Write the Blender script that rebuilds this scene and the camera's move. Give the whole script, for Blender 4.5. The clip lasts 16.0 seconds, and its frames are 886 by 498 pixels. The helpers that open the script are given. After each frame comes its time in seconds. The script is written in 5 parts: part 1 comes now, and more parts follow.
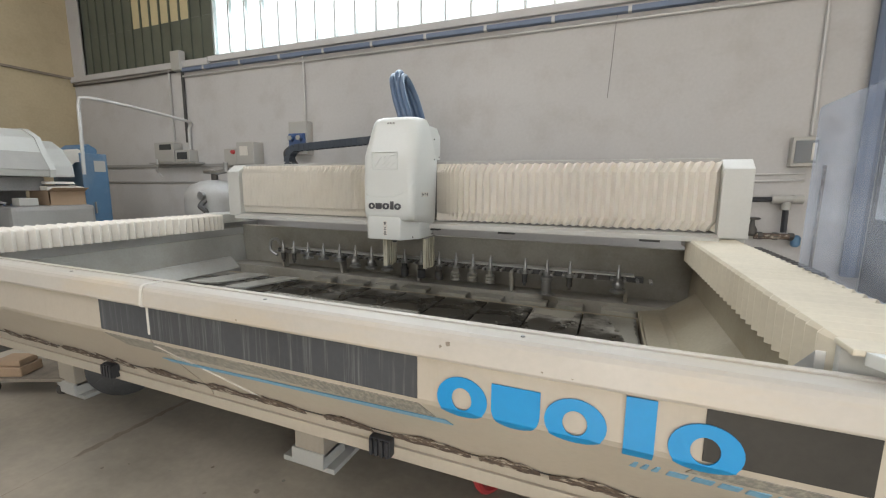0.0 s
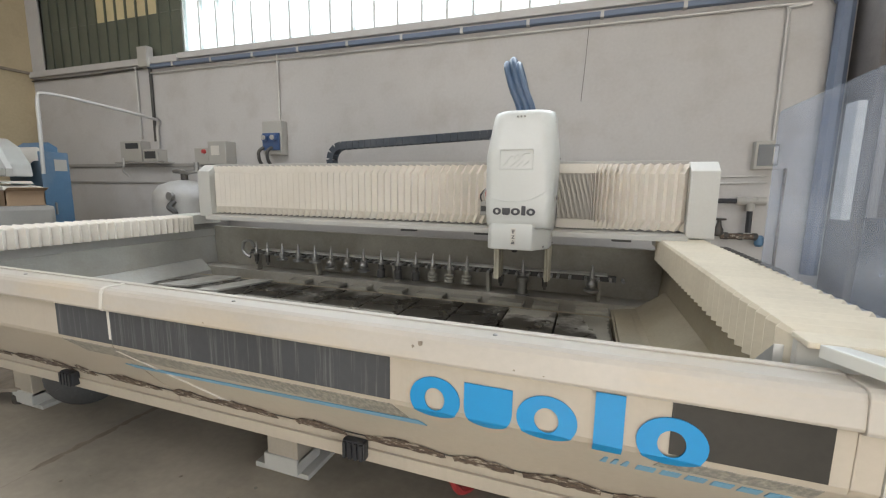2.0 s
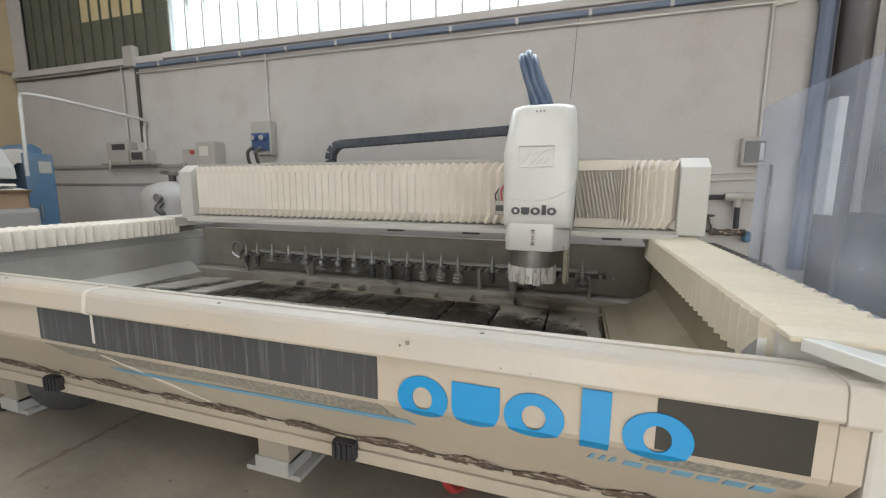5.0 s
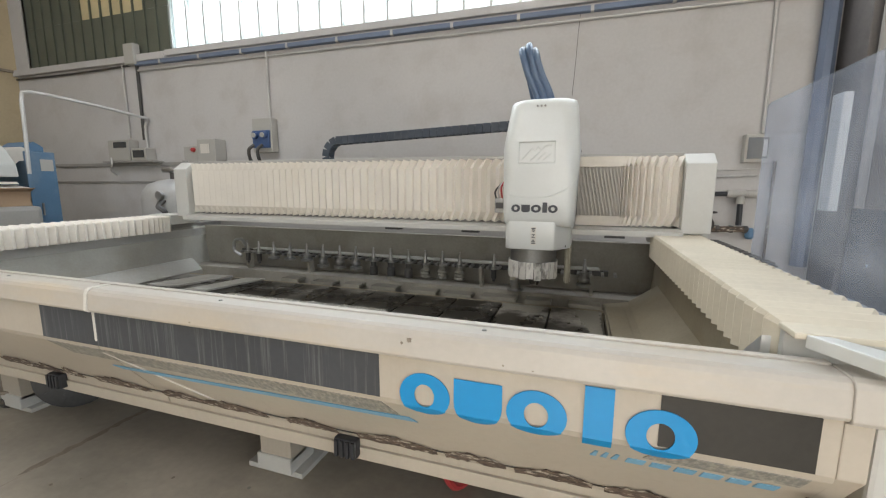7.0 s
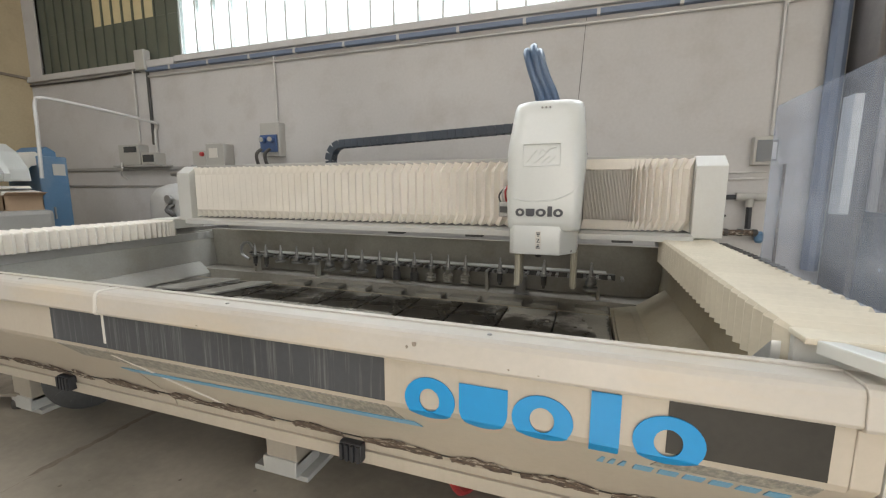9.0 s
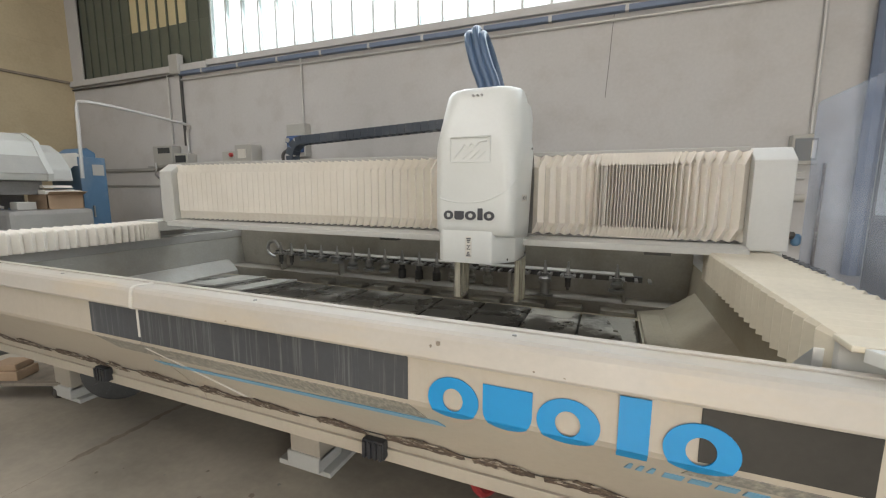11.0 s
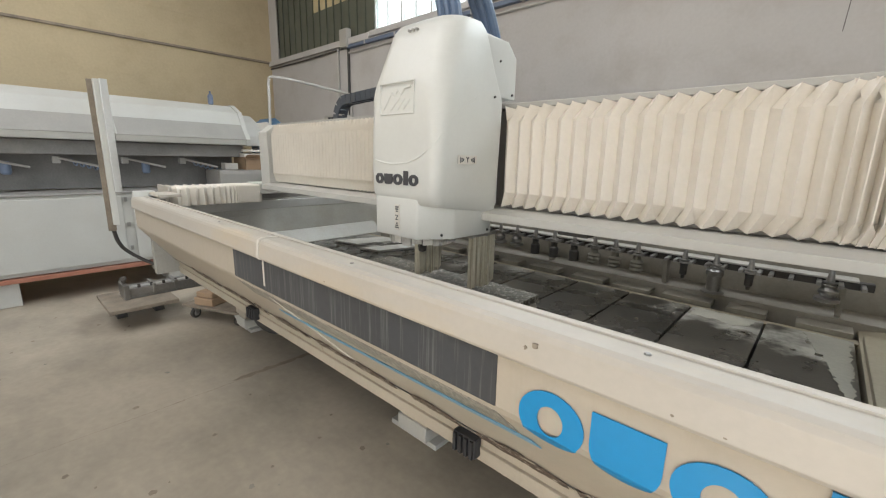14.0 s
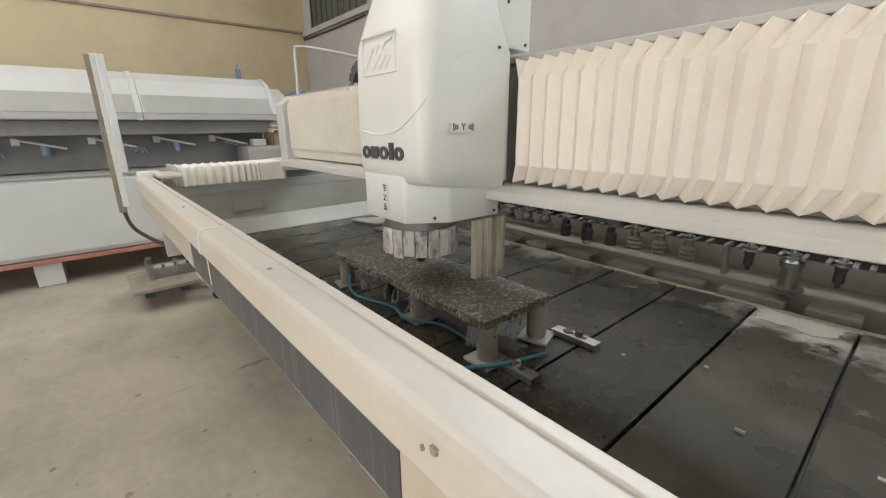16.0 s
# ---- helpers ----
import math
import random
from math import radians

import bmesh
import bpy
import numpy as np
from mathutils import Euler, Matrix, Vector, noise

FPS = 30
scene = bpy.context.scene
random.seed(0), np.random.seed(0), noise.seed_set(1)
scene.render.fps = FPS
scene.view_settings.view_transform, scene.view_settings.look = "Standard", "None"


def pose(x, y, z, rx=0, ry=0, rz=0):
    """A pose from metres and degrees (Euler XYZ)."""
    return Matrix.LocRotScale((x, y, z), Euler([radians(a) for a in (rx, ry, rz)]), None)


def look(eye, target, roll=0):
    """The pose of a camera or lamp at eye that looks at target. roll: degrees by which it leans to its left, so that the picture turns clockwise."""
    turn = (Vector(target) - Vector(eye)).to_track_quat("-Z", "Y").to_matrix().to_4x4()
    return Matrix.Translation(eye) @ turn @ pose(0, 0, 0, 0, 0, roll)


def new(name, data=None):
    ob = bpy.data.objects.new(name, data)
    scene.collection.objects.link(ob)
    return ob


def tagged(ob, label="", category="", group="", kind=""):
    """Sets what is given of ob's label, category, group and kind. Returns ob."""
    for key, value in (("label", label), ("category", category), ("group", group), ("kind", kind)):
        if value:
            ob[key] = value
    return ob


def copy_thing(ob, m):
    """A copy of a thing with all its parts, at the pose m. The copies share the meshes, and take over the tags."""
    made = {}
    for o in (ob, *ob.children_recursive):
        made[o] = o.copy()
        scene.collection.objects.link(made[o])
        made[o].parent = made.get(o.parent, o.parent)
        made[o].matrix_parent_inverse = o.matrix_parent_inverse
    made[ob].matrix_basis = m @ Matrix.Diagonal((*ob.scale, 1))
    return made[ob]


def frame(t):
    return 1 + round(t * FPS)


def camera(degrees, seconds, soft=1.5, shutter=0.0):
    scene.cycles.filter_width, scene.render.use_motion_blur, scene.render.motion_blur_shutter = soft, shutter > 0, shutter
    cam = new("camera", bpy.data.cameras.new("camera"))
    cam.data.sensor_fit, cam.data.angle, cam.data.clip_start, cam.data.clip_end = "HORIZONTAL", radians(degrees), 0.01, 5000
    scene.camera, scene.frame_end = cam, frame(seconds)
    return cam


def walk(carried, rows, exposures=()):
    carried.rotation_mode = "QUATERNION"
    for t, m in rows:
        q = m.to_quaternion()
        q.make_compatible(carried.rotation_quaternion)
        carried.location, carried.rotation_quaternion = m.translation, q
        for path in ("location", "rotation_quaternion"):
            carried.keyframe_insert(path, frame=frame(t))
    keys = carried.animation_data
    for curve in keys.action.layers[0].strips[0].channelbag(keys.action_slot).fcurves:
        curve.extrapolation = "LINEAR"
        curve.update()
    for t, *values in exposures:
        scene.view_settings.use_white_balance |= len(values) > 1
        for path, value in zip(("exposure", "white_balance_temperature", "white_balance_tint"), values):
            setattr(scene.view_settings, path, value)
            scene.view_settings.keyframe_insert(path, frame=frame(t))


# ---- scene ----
cam = camera(94.0, 16.0, soft=1.2)
PATH = [
    (0, (0.018, -0.015, 1.598), (-0.725, 1.818, 1.298), 0.6),
    (0.5, (0.024, -0.011, 1.596), (-0.679, 1.838, 1.301), 0.8),
    (1, (0.026, -0.01, 1.596), (-0.656, 1.846, 1.3), 0.8),
    (1.5, (0.028, -0.008, 1.594), (-0.635, 1.855, 1.299), 0.8),
    (2, (0.033, -0.005, 1.59), (-0.615, 1.865, 1.3), 0.8),
    (2.5, (0.04, -0.008, 1.596), (-0.598, 1.865, 1.307), 0.8),
    (3, (0.038, -0.004, 1.593), (-0.591, 1.872, 1.302), 0.7),
    (3.5, (0.037, 0.002, 1.589), (-0.583, 1.881, 1.296), 0.6),
    (4, (0.045, 0.003, 1.587), (-0.572, 1.883, 1.294), 0.5),
    (6.5, (0.051, 0.008, 1.59), (-0.57, 1.886, 1.29), 0.1),
    (7, (0.047, 0.009, 1.586), (-0.576, 1.885, 1.28), 0.2),
    (7.5, (0.052, 0.012, 1.584), (-0.576, 1.885, 1.271), 0.0),
    (8, (0.052, 0.011, 1.583), (-0.582, 1.882, 1.273), 0.0),
    (8.5, (0.052, 0.011, 1.584), (-0.591, 1.88, 1.282), -0.0),
    (9, (0.049, 0.011, 1.587), (-0.603, 1.879, 1.297), 0.1),
    (11.3, (0.034, 0.013, 1.583), (-0.749, 1.83, 1.293), 0.2),
    (11.5, (0.026, 0.013, 1.585), (-0.784, 1.818, 1.293), 0.2),
    (12, (0.023, 0.01, 1.585), (-0.868, 1.774, 1.278), 0.2),
    (12.5, (0.032, 0.041, 1.572), (-0.957, 1.748, 1.245), 0.3),
    (13, (0.019, 0.06, 1.563), (-1.085, 1.689, 1.206), 0.3),
    (13.5, (-0.029, 0.065, 1.573), (-1.226, 1.622, 1.199), -0.1),
    (14, (0.011, 0.277, 1.541), (-1.31, 1.716, 1.113), 1.2),
    (14.5, (-0.007, 0.393, 1.548), (-1.391, 1.759, 1.08), 1.0),
    (15, (-0.043, 0.47, 1.551), (-1.442, 1.821, 1.082), -0.4),
    (15.5, (-0.049, 0.642, 1.543), (-1.51, 1.907, 1.029), -0.2),
    (16, (-0.059, 0.71, 1.534), (-1.526, 1.948, 0.973), -0.6),
]
walk(cam, [(t, look(eye, target, roll)) for t, eye, target, roll in PATH],
     exposures=[(0, 0.96, 6200, 10), (7, 0.95, 6200, 10), (9, 0.92, 6350, 10), (11.5, 0.85, 6300, 10), (12.5, 0.84, 6300, 10), (14, 0.98, 6350, 10), (15.5, 1.05, 6400, 10), (16, 1.12, 6450, 10)])

# ---- light ----
world = bpy.data.worlds.new("world")
scene.world = world
world.use_nodes = True
wn = world.node_tree.nodes
sky = wn.new("ShaderNodeTexSky")
sky.sky_type, sky.sun_disc = "NISHITA", False
sky.sun_elevation, sky.sun_rotation = radians(30), radians(176)
wn["Background"].inputs["Strength"].default_value = 0.12
world.node_tree.links.new(sky.outputs[0], wn["Background"].inputs["Color"])


def area_lamp(name, m, w, hgt, watts, col):
    d = bpy.data.lights.new(name, "AREA")
    d.shape, d.size, d.size_y, d.energy, d.color = "RECTANGLE", w, hgt, watts, col
    ob = new(name, d)
    ob.matrix_world = m
    return ob


sun_data = bpy.data.lights.new("sun", "SUN")
sun_data.energy, sun_data.angle, sun_data.color = 5.0, radians(0.6), (1.0, 0.93, 0.82)
new("sun", sun_data).matrix_world = look((1.2, -9.0, 5.2), (0.6, 0.0, 0.0))
# daylight through the strip window and an unseen gate behind, then two added fills
area_lamp("window_light", look((-1.6, 4.30, 4.3), (-1.6, 0.5, 2.6)), 7.0, 1.7, 115, (0.93, 0.97, 1.0))
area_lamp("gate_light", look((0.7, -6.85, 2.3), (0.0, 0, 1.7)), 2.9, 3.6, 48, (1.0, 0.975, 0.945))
# added fill from the right, to set off the bellows folds
area_lamp("right_fill", look((4.12, -2.2, 2.4), (-2.0, 0.6, 1.6)), 4.0, 3.4, 52, (1.0, 0.975, 0.93))
# added overhead fill; the ceiling has no roof lights in it
area_lamp("overhead_fill", look((-4.0, -2.0, 6.3), (-4.0, -2.0, 0)), 8.0, 4.0, 145, (0.98, 0.98, 1.0))


# ---- materials ----
def mat(name, col, rough=0.6, metal=0.0, var=0.12, scale=3.0, fine=60.0, bump=0.15, dirt=None, dirt_amt=0.4, streak=False, spec=0.5, coat=0.0, rnd=0.0, isl=0.0, dscale=(2.3, 2.3, 2.3), dlo=0.5, dhi=0.75):
    """A surface with tone variation at two scales, optional dirt stains or runs, and a fine relief."""
    m = bpy.data.materials.new(name)
    m.use_nodes = True
    nt = m.node_tree
    n, l = nt.nodes, nt.links
    b = n["Principled BSDF"]
    b.inputs["Roughness"].default_value, b.inputs["Metallic"].default_value = rough, metal
    b.inputs["Specular IOR Level"].default_value = spec
    b.inputs["Coat Weight"].default_value = coat
    tc = n.new("ShaderNodeTexCoord")
    big, small = n.new("ShaderNodeTexNoise"), n.new("ShaderNodeTexNoise")
    big.inputs["Scale"].default_value, big.inputs["Detail"].default_value = scale, 5
    small.inputs["Scale"].default_value, small.inputs["Detail"].default_value = fine, 3
    geo = n.new("ShaderNodeNewGeometry")
    for k in (big, small):
        l.new(geo.outputs["Position"] if not rnd else tc.outputs["Object"], k.inputs["Vector"])
    add = n.new("ShaderNodeMath")
    add.operation = "MULTIPLY_ADD"
    l.new(small.outputs["Fac"], add.inputs[0])
    add.inputs[1].default_value = 0.4
    l.new(big.outputs["Fac"], add.inputs[2])
    rng = n.new("ShaderNodeMapRange")
    rng.inputs["From Min"].default_value, rng.inputs["From Max"].default_value = 0.4, 1.0
    rng.inputs["To Min"].default_value, rng.inputs["To Max"].default_value = 1 - var, 1 + var
    l.new(add.outputs[0], rng.inputs["Value"])
    value = rng.outputs[0]
    if rnd or isl:
        mul = n.new("ShaderNodeMath")
        mul.operation = "MULTIPLY"
        r2 = n.new("ShaderNodeMapRange")
        amt = rnd or isl
        r2.inputs["To Min"].default_value, r2.inputs["To Max"].default_value = 1 - amt, 1 + amt
        if rnd:
            oi = n.new("ShaderNodeObjectInfo")
            l.new(oi.outputs["Random"], r2.inputs["Value"])
        else:
            l.new(geo.outputs["Random Per Island"], r2.inputs["Value"])
        l.new(value, mul.inputs[0])
        l.new(r2.outputs[0], mul.inputs[1])
        value = mul.outputs[0]
    tint = n.new("ShaderNodeVectorMath")
    tint.operation = "SCALE"
    tint.inputs[0].default_value = col[:3]
    l.new(value, tint.inputs["Scale"])
    out = tint.outputs[0]
    if dirt:
        st = n.new("ShaderNodeTexNoise")
        mp = n.new("ShaderNodeMapping")
        l.new(geo.outputs["Position"], mp.inputs["Vector"])
        mp.inputs["Scale"].default_value = ((70, 70, 2.2) if streak == "fine" else (26, 26, 1.2)) if streak else dscale
        st.inputs["Detail"].default_value, st.inputs["Roughness"].default_value = 6, 0.65
        st.inputs["Scale"].default_value = 1.0
        l.new(mp.outputs[0], st.inputs["Vector"])
        rm = n.new("ShaderNodeMapRange")
        rm.inputs["From Min"].default_value, rm.inputs["From Max"].default_value = dlo, dhi
        rm.inputs["To Max"].default_value = dirt_amt
        l.new(st.outputs["Fac"], rm.inputs["Value"])
        mx = n.new("ShaderNodeMix")
        mx.data_type = "RGBA"
        l.new(rm.outputs[0], mx.inputs[0])
        l.new(out, mx.inputs[6])
        mx.inputs[7].default_value = (*dirt, 1)
        out = mx.outputs[2]
    l.new(out, b.inputs["Base Color"])
    rr = n.new("ShaderNodeMapRange")
    rr.inputs["To Min"].default_value, rr.inputs["To Max"].default_value = max(rough - 0.12, 0.03), min(rough + 0.12, 1)
    l.new(big.outputs["Fac"], rr.inputs["Value"])
    l.new(rr.outputs[0], b.inputs["Roughness"])
    bp = n.new("ShaderNodeBump")
    bp.inputs["Strength"].default_value, bp.inputs["Distance"].default_value = bump, 0.004
    l.new(small.outputs["Fac"], bp.inputs["Height"])
    l.new(bp.outputs[0], b.inputs["Normal"])
    return m


M_BED = mat("bed_paint", (0.435, 0.385, 0.31), 0.42, var=0.08, dirt=(0.36, 0.30, 0.22), dirt_amt=0.28, streak=True, bump=0.05)
# second colour: golden blotches drawn out along the rim
M_RIM = mat("rim_paint", (0.455, 0.42, 0.365), 0.38, var=0.08, dirt=(0.56, 0.42, 0.22), dirt_amt=0.4, dscale=(1.6, 6, 6), bump=0.05)
M_TUB = mat("tub_paint", (0.38, 0.37, 0.33), 0.5, var=0.15, dirt=(0.28, 0.25, 0.18), dirt_amt=0.5, bump=0.08)
M_GRIME = mat("grimy_grey_paint", (0.30, 0.28, 0.235), 0.5, var=0.2, dirt=(0.16, 0.135, 0.095), dirt_amt=0.6, bump=0.08)
M_DARK = mat("dark_decal", (0.052, 0.055, 0.06), 0.42, var=0.2, dirt=(0.30, 0.30, 0.29), dirt_amt=0.6, dlo=0.52, dhi=0.8, streak="fine", bump=0.03)
M_GREYDECAL = mat("streaked_decal", (0.20, 0.195, 0.175), 0.5, var=0.2, dirt=(0.48, 0.44, 0.36), dirt_amt=0.8, dlo=0.42, dhi=0.7, streak="fine", bump=0.03)
M_BLUEV = mat("blue_vinyl", (0.0, 0.23, 0.52), 0.4, var=0.06, bump=0.02)
M_BLUEPALE = mat("pale_blue_vinyl", (0.16, 0.36, 0.52), 0.45, var=0.1, bump=0.02)
M_BELL = mat("bellows_cloth", (0.72, 0.67, 0.59), 0.75, var=0.07, dirt=(0.56, 0.49, 0.37), dirt_amt=0.3, bump=0.15)
M_BELLR = mat("rail_bellows_cloth", (0.63, 0.57, 0.45), 0.8, var=0.1, dirt=(0.50, 0.43, 0.31), dirt_amt=0.35, bump=0.15)
M_SHEET = mat("mottled_pale_grey", (0.40, 0.39, 0.35), 0.5, var=0.15, dirt=(0.2, 0.19, 0.16), dirt_amt=0.6, dscale=(5, 5, 5), bump=0.1)
M_TUBY = mat("ochre_dusty_paint", (0.30, 0.26, 0.185), 0.6, var=0.2, dirt=(0.24, 0.19, 0.115), dirt_amt=0.5, bump=0.08)
M_HEAD = mat("head_plastic", (0.61, 0.615, 0.58), 0.33, var=0.04, dirt=(0.5, 0.49, 0.44), dirt_amt=0.2, bump=0.02)
M_EMBOSS = mat("head_emboss", (0.60, 0.605, 0.57), 0.35, var=0.03, bump=0.02)
M_CAP = mat("cap_paint", (0.52, 0.51, 0.47), 0.45, var=0.06, dirt=(0.4, 0.36, 0.28), dirt_amt=0.25, bump=0.05)
M_BLACK = mat("black_plastic", (0.025, 0.026, 0.03), 0.5, var=0.2, bump=0.05)
M_CHAIN = mat("chain_plastic", (0.035, 0.045, 0.06), 0.42, var=0.2, dirt=(0.2, 0.2, 0.2), dirt_amt=0.3)
M_HOSE = mat("blue_hose", (0.06, 0.10, 0.17), 0.4, var=0.15, dirt=(0.25, 0.27, 0.3), dirt_amt=0.3)
M_PRINT = mat("dark_print", (0.06, 0.06, 0.065), 0.5, var=0.1, bump=0.0)
M_FLOOR = mat("concrete_floor", (0.395, 0.345, 0.27), 0.5, var=0.2, scale=1.1, fine=22, dirt=(0.15, 0.135, 0.11), dirt_amt=0.65, dscale=(0.9, 1.3, 1.0), dlo=0.45, dhi=0.75, bump=0.12)
M_WALL = mat("grey_plaster", (0.49, 0.475, 0.46), 0.85, var=0.1, scale=0.8, fine=35, dirt=(0.33, 0.29, 0.25), dirt_amt=0.35, bump=0.12)
M_WALLY = mat("yellowed_block", (0.52, 0.43, 0.28), 0.85, var=0.12, scale=1.0, fine=30, dirt=(0.36, 0.27, 0.16), dirt_amt=0.35, bump=0.2)
M_CEIL = mat("ceiling_paint", (0.55, 0.53, 0.5), 0.9, var=0.08)
M_STEEL = mat("dull_steel", (0.34, 0.335, 0.32), 0.38, metal=0.85, var=0.2, dirt=(0.2, 0.17, 0.13), dirt_amt=0.5)
M_ALU = mat("aluminium", (0.62, 0.62, 0.6), 0.4, metal=0.7, var=0.1)
M_GALV = mat("galvanised_pipe", (0.50, 0.49, 0.47), 0.5, metal=0.3, var=0.1)
M_DKSTEEL = mat("dark_steel", (0.07, 0.068, 0.065), 0.5, metal=0.4, var=0.3, dirt=(0.2, 0.15, 0.1), dirt_amt=0.4)
M_SLAB = mat("wet_black_table", (0.031, 0.027, 0.020), 0.28, spec=0.4, var=0.35, scale=5, dirt=(0.10, 0.085, 0.06), dirt_amt=0.6, bump=0.1, rnd=0.25)
M_SLABD = mat("dusty_table", (0.042, 0.036, 0.026), 0.3, spec=0.4, var=0.3, scale=6, dirt=(0.15, 0.125, 0.085), dirt_amt=0.6, bump=0.1)


def pale_back(m, y0, y1, most):
    """Pale ragged drifts towards the table's back edge: dried dust, and a sheen put into colour."""
    nt = m.node_tree
    n, l = nt.nodes, nt.links
    bsdf = n["Principled BSDF"]
    src = bsdf.inputs["Base Color"].links[0].from_socket
    geo, sep, nz, ramp, mul, mx = n.new("ShaderNodeNewGeometry"), n.new("ShaderNodeSeparateXYZ"), n.new("ShaderNodeTexNoise"), n.new("ShaderNodeMapRange"), n.new("ShaderNodeMath"), n.new("ShaderNodeMix")
    l.new(geo.outputs["Position"], sep.inputs[0])
    l.new(geo.outputs["Position"], nz.inputs["Vector"])
    nz.inputs["Scale"].default_value, nz.inputs["Detail"].default_value, nz.inputs["Roughness"].default_value = 3.4, 7, 0.62
    ramp.inputs["From Min"].default_value, ramp.inputs["From Max"].default_value = y0, y1
    ramp.inputs["To Min"].default_value, ramp.inputs["To Max"].default_value = -0.62, -0.28
    l.new(sep.outputs[1], ramp.inputs["Value"])
    mul.operation = "ADD"
    l.new(ramp.outputs[0], mul.inputs[0])
    l.new(nz.outputs["Fac"], mul.inputs[1])
    edge = n.new("ShaderNodeMapRange")
    edge.inputs["From Min"].default_value, edge.inputs["From Max"].default_value, edge.inputs["To Max"].default_value = 0.12, 0.27, most
    l.new(mul.outputs[0], edge.inputs["Value"])
    mx.data_type = "RGBA"
    l.new(edge.outputs[0], mx.inputs[0])
    l.new(src, mx.inputs[6])
    mx.inputs[7].default_value = (0.42, 0.40, 0.35, 1)
    l.new(mx.outputs[2], bsdf.inputs["Base Color"])


pale_back(M_SLABD, 2.15, 2.75, 0.85)
# on the wet slabs the pale band mostly paints in a grazing sheen
pale_back(M_SLAB, 2.3, 2.95, 0.42)
M_TILE = mat("pale_tile", (0.27, 0.255, 0.21), 0.5, var=0.2, dirt=(0.16, 0.14, 0.11), dirt_amt=0.6, rnd=0.25)
M_GRAN = mat("speckled_granite", (0.085, 0.075, 0.055), 0.35, var=0.6, scale=30, fine=190, dirt=(0.46, 0.43, 0.36), dirt_amt=0.85, dscale=(75, 75, 75), dlo=0.53, dhi=0.62, bump=0.4)
M_CUP = mat("dulled_support_metal", (0.34, 0.31, 0.26), 0.5, metal=0.3, var=0.2, dirt=(0.16, 0.13, 0.09), dirt_amt=0.5, dscale=(9, 9, 9))
M_PLAIN = mat("plain_dark_decal", (0.034, 0.031, 0.026), 0.45, var=0.25, scale=6, bump=0.03, spec=0.3)
M_SLAT = mat("wooden_slat", (0.60, 0.575, 0.52), 0.7, var=0.2, dirt=(0.10, 0.09, 0.075), dirt_amt=0.85, dscale=(22, 22, 9), dlo=0.5, dhi=0.66, bump=0.2, rnd=0.15)
M_STRIP = mat("brush_strip", (0.56, 0.52, 0.40), 0.75, var=0.25, dirt=(0.22, 0.19, 0.14), dirt_amt=0.8, dlo=0.48, dhi=0.62, streak="fine", bump=0.3)
M_RUST = mat("rusty_edge", (0.10, 0.07, 0.05), 0.8, var=0.8, scale=40, fine=140, dirt=(0.52, 0.46, 0.38), dirt_amt=0.95, dscale=(24, 24, 60), dlo=0.54, dhi=0.62, bump=0.8)
M_RED = mat("red_beam", (0.33, 0.14, 0.09), 0.6, var=0.25, dirt=(0.35, 0.28, 0.22), dirt_amt=0.4)
M_REDHOSE = mat("red_rubber", (0.45, 0.05, 0.05), 0.5)
M_WOOD = mat("weathered_wood", (0.24, 0.20, 0.155), 0.8, var=0.3, scale=8, dirt=(0.4, 0.35, 0.28), dirt_amt=0.5)
M_CARD = mat("cardboard", (0.36, 0.25, 0.16), 0.85, var=0.1)
M_PAPER = mat("dusty_paper", (0.62, 0.59, 0.53), 0.8, var=0.1)
M_BLUEC = mat("blue_cabinet_paint", (0.085, 0.17, 0.275), 0.5, var=0.12, dirt=(0.35, 0.35, 0.33), dirt_amt=0.3)
M_MACH = mat("white_machine_paint", (0.47, 0.47, 0.44), 0.5, var=0.06, dirt=(0.42, 0.39, 0.33), dirt_amt=0.3)
M_GREYM = mat("grey_machine_paint", (0.30, 0.29, 0.27), 0.6, var=0.1, dirt=(0.4, 0.37, 0.32), dirt_amt=0.3)
M_CAVITY = mat("dark_machine_inside", (0.21, 0.205, 0.20), 0.7, var=0.3, dirt=(0.3, 0.28, 0.25), dirt_amt=0.5)
M_BLUESPR = mat("blue_coil", (0.22, 0.29, 0.42), 0.5, var=0.1)
M_TANK = mat("tank_paint", (0.40, 0.395, 0.38), 0.55, metal=0.25, var=0.1, dirt=(0.28, 0.25, 0.2), dirt_amt=0.4)
M_SOCK = mat("socket_grey", (0.40, 0.385, 0.35), 0.6, var=0.05)
M_BLUESOCK = mat("socket_blue", (0.035, 0.085, 0.22), 0.5, var=0.2, dirt=(0.25, 0.25, 0.25), dirt_amt=0.3)
M_SCREEN = mat("display_dark", (0.05, 0.055, 0.06), 0.2, var=0.1)
M_TEAL = mat("teal_hose", (0.025, 0.12, 0.14), 0.45)
M_GREENGLASS = mat("smoked_green_glass", (0.10, 0.11, 0.085), 0.35, var=0.2)
M_YELGLASS = mat("yellow_glass", (0.55, 0.47, 0.28), 0.4, var=0.15)
M_DUCT = mat("blue_grey_duct", (0.14, 0.175, 0.25), 0.5, var=0.1)
M_PILLAR = mat("dark_pillar", (0.13, 0.12, 0.115), 0.8, var=0.2, dirt=(0.22, 0.2, 0.18), dirt_amt=0.4)
M_ORANGE = mat("warm_glow_orange", (0.7, 0.25, 0.05), 0.3)
M_WATER = mat("water", (0.55, 0.58, 0.58), 0.08, var=0.05)
M_WATER.node_tree.nodes["Principled BSDF"].inputs["Transmission Weight"].default_value = 0.85
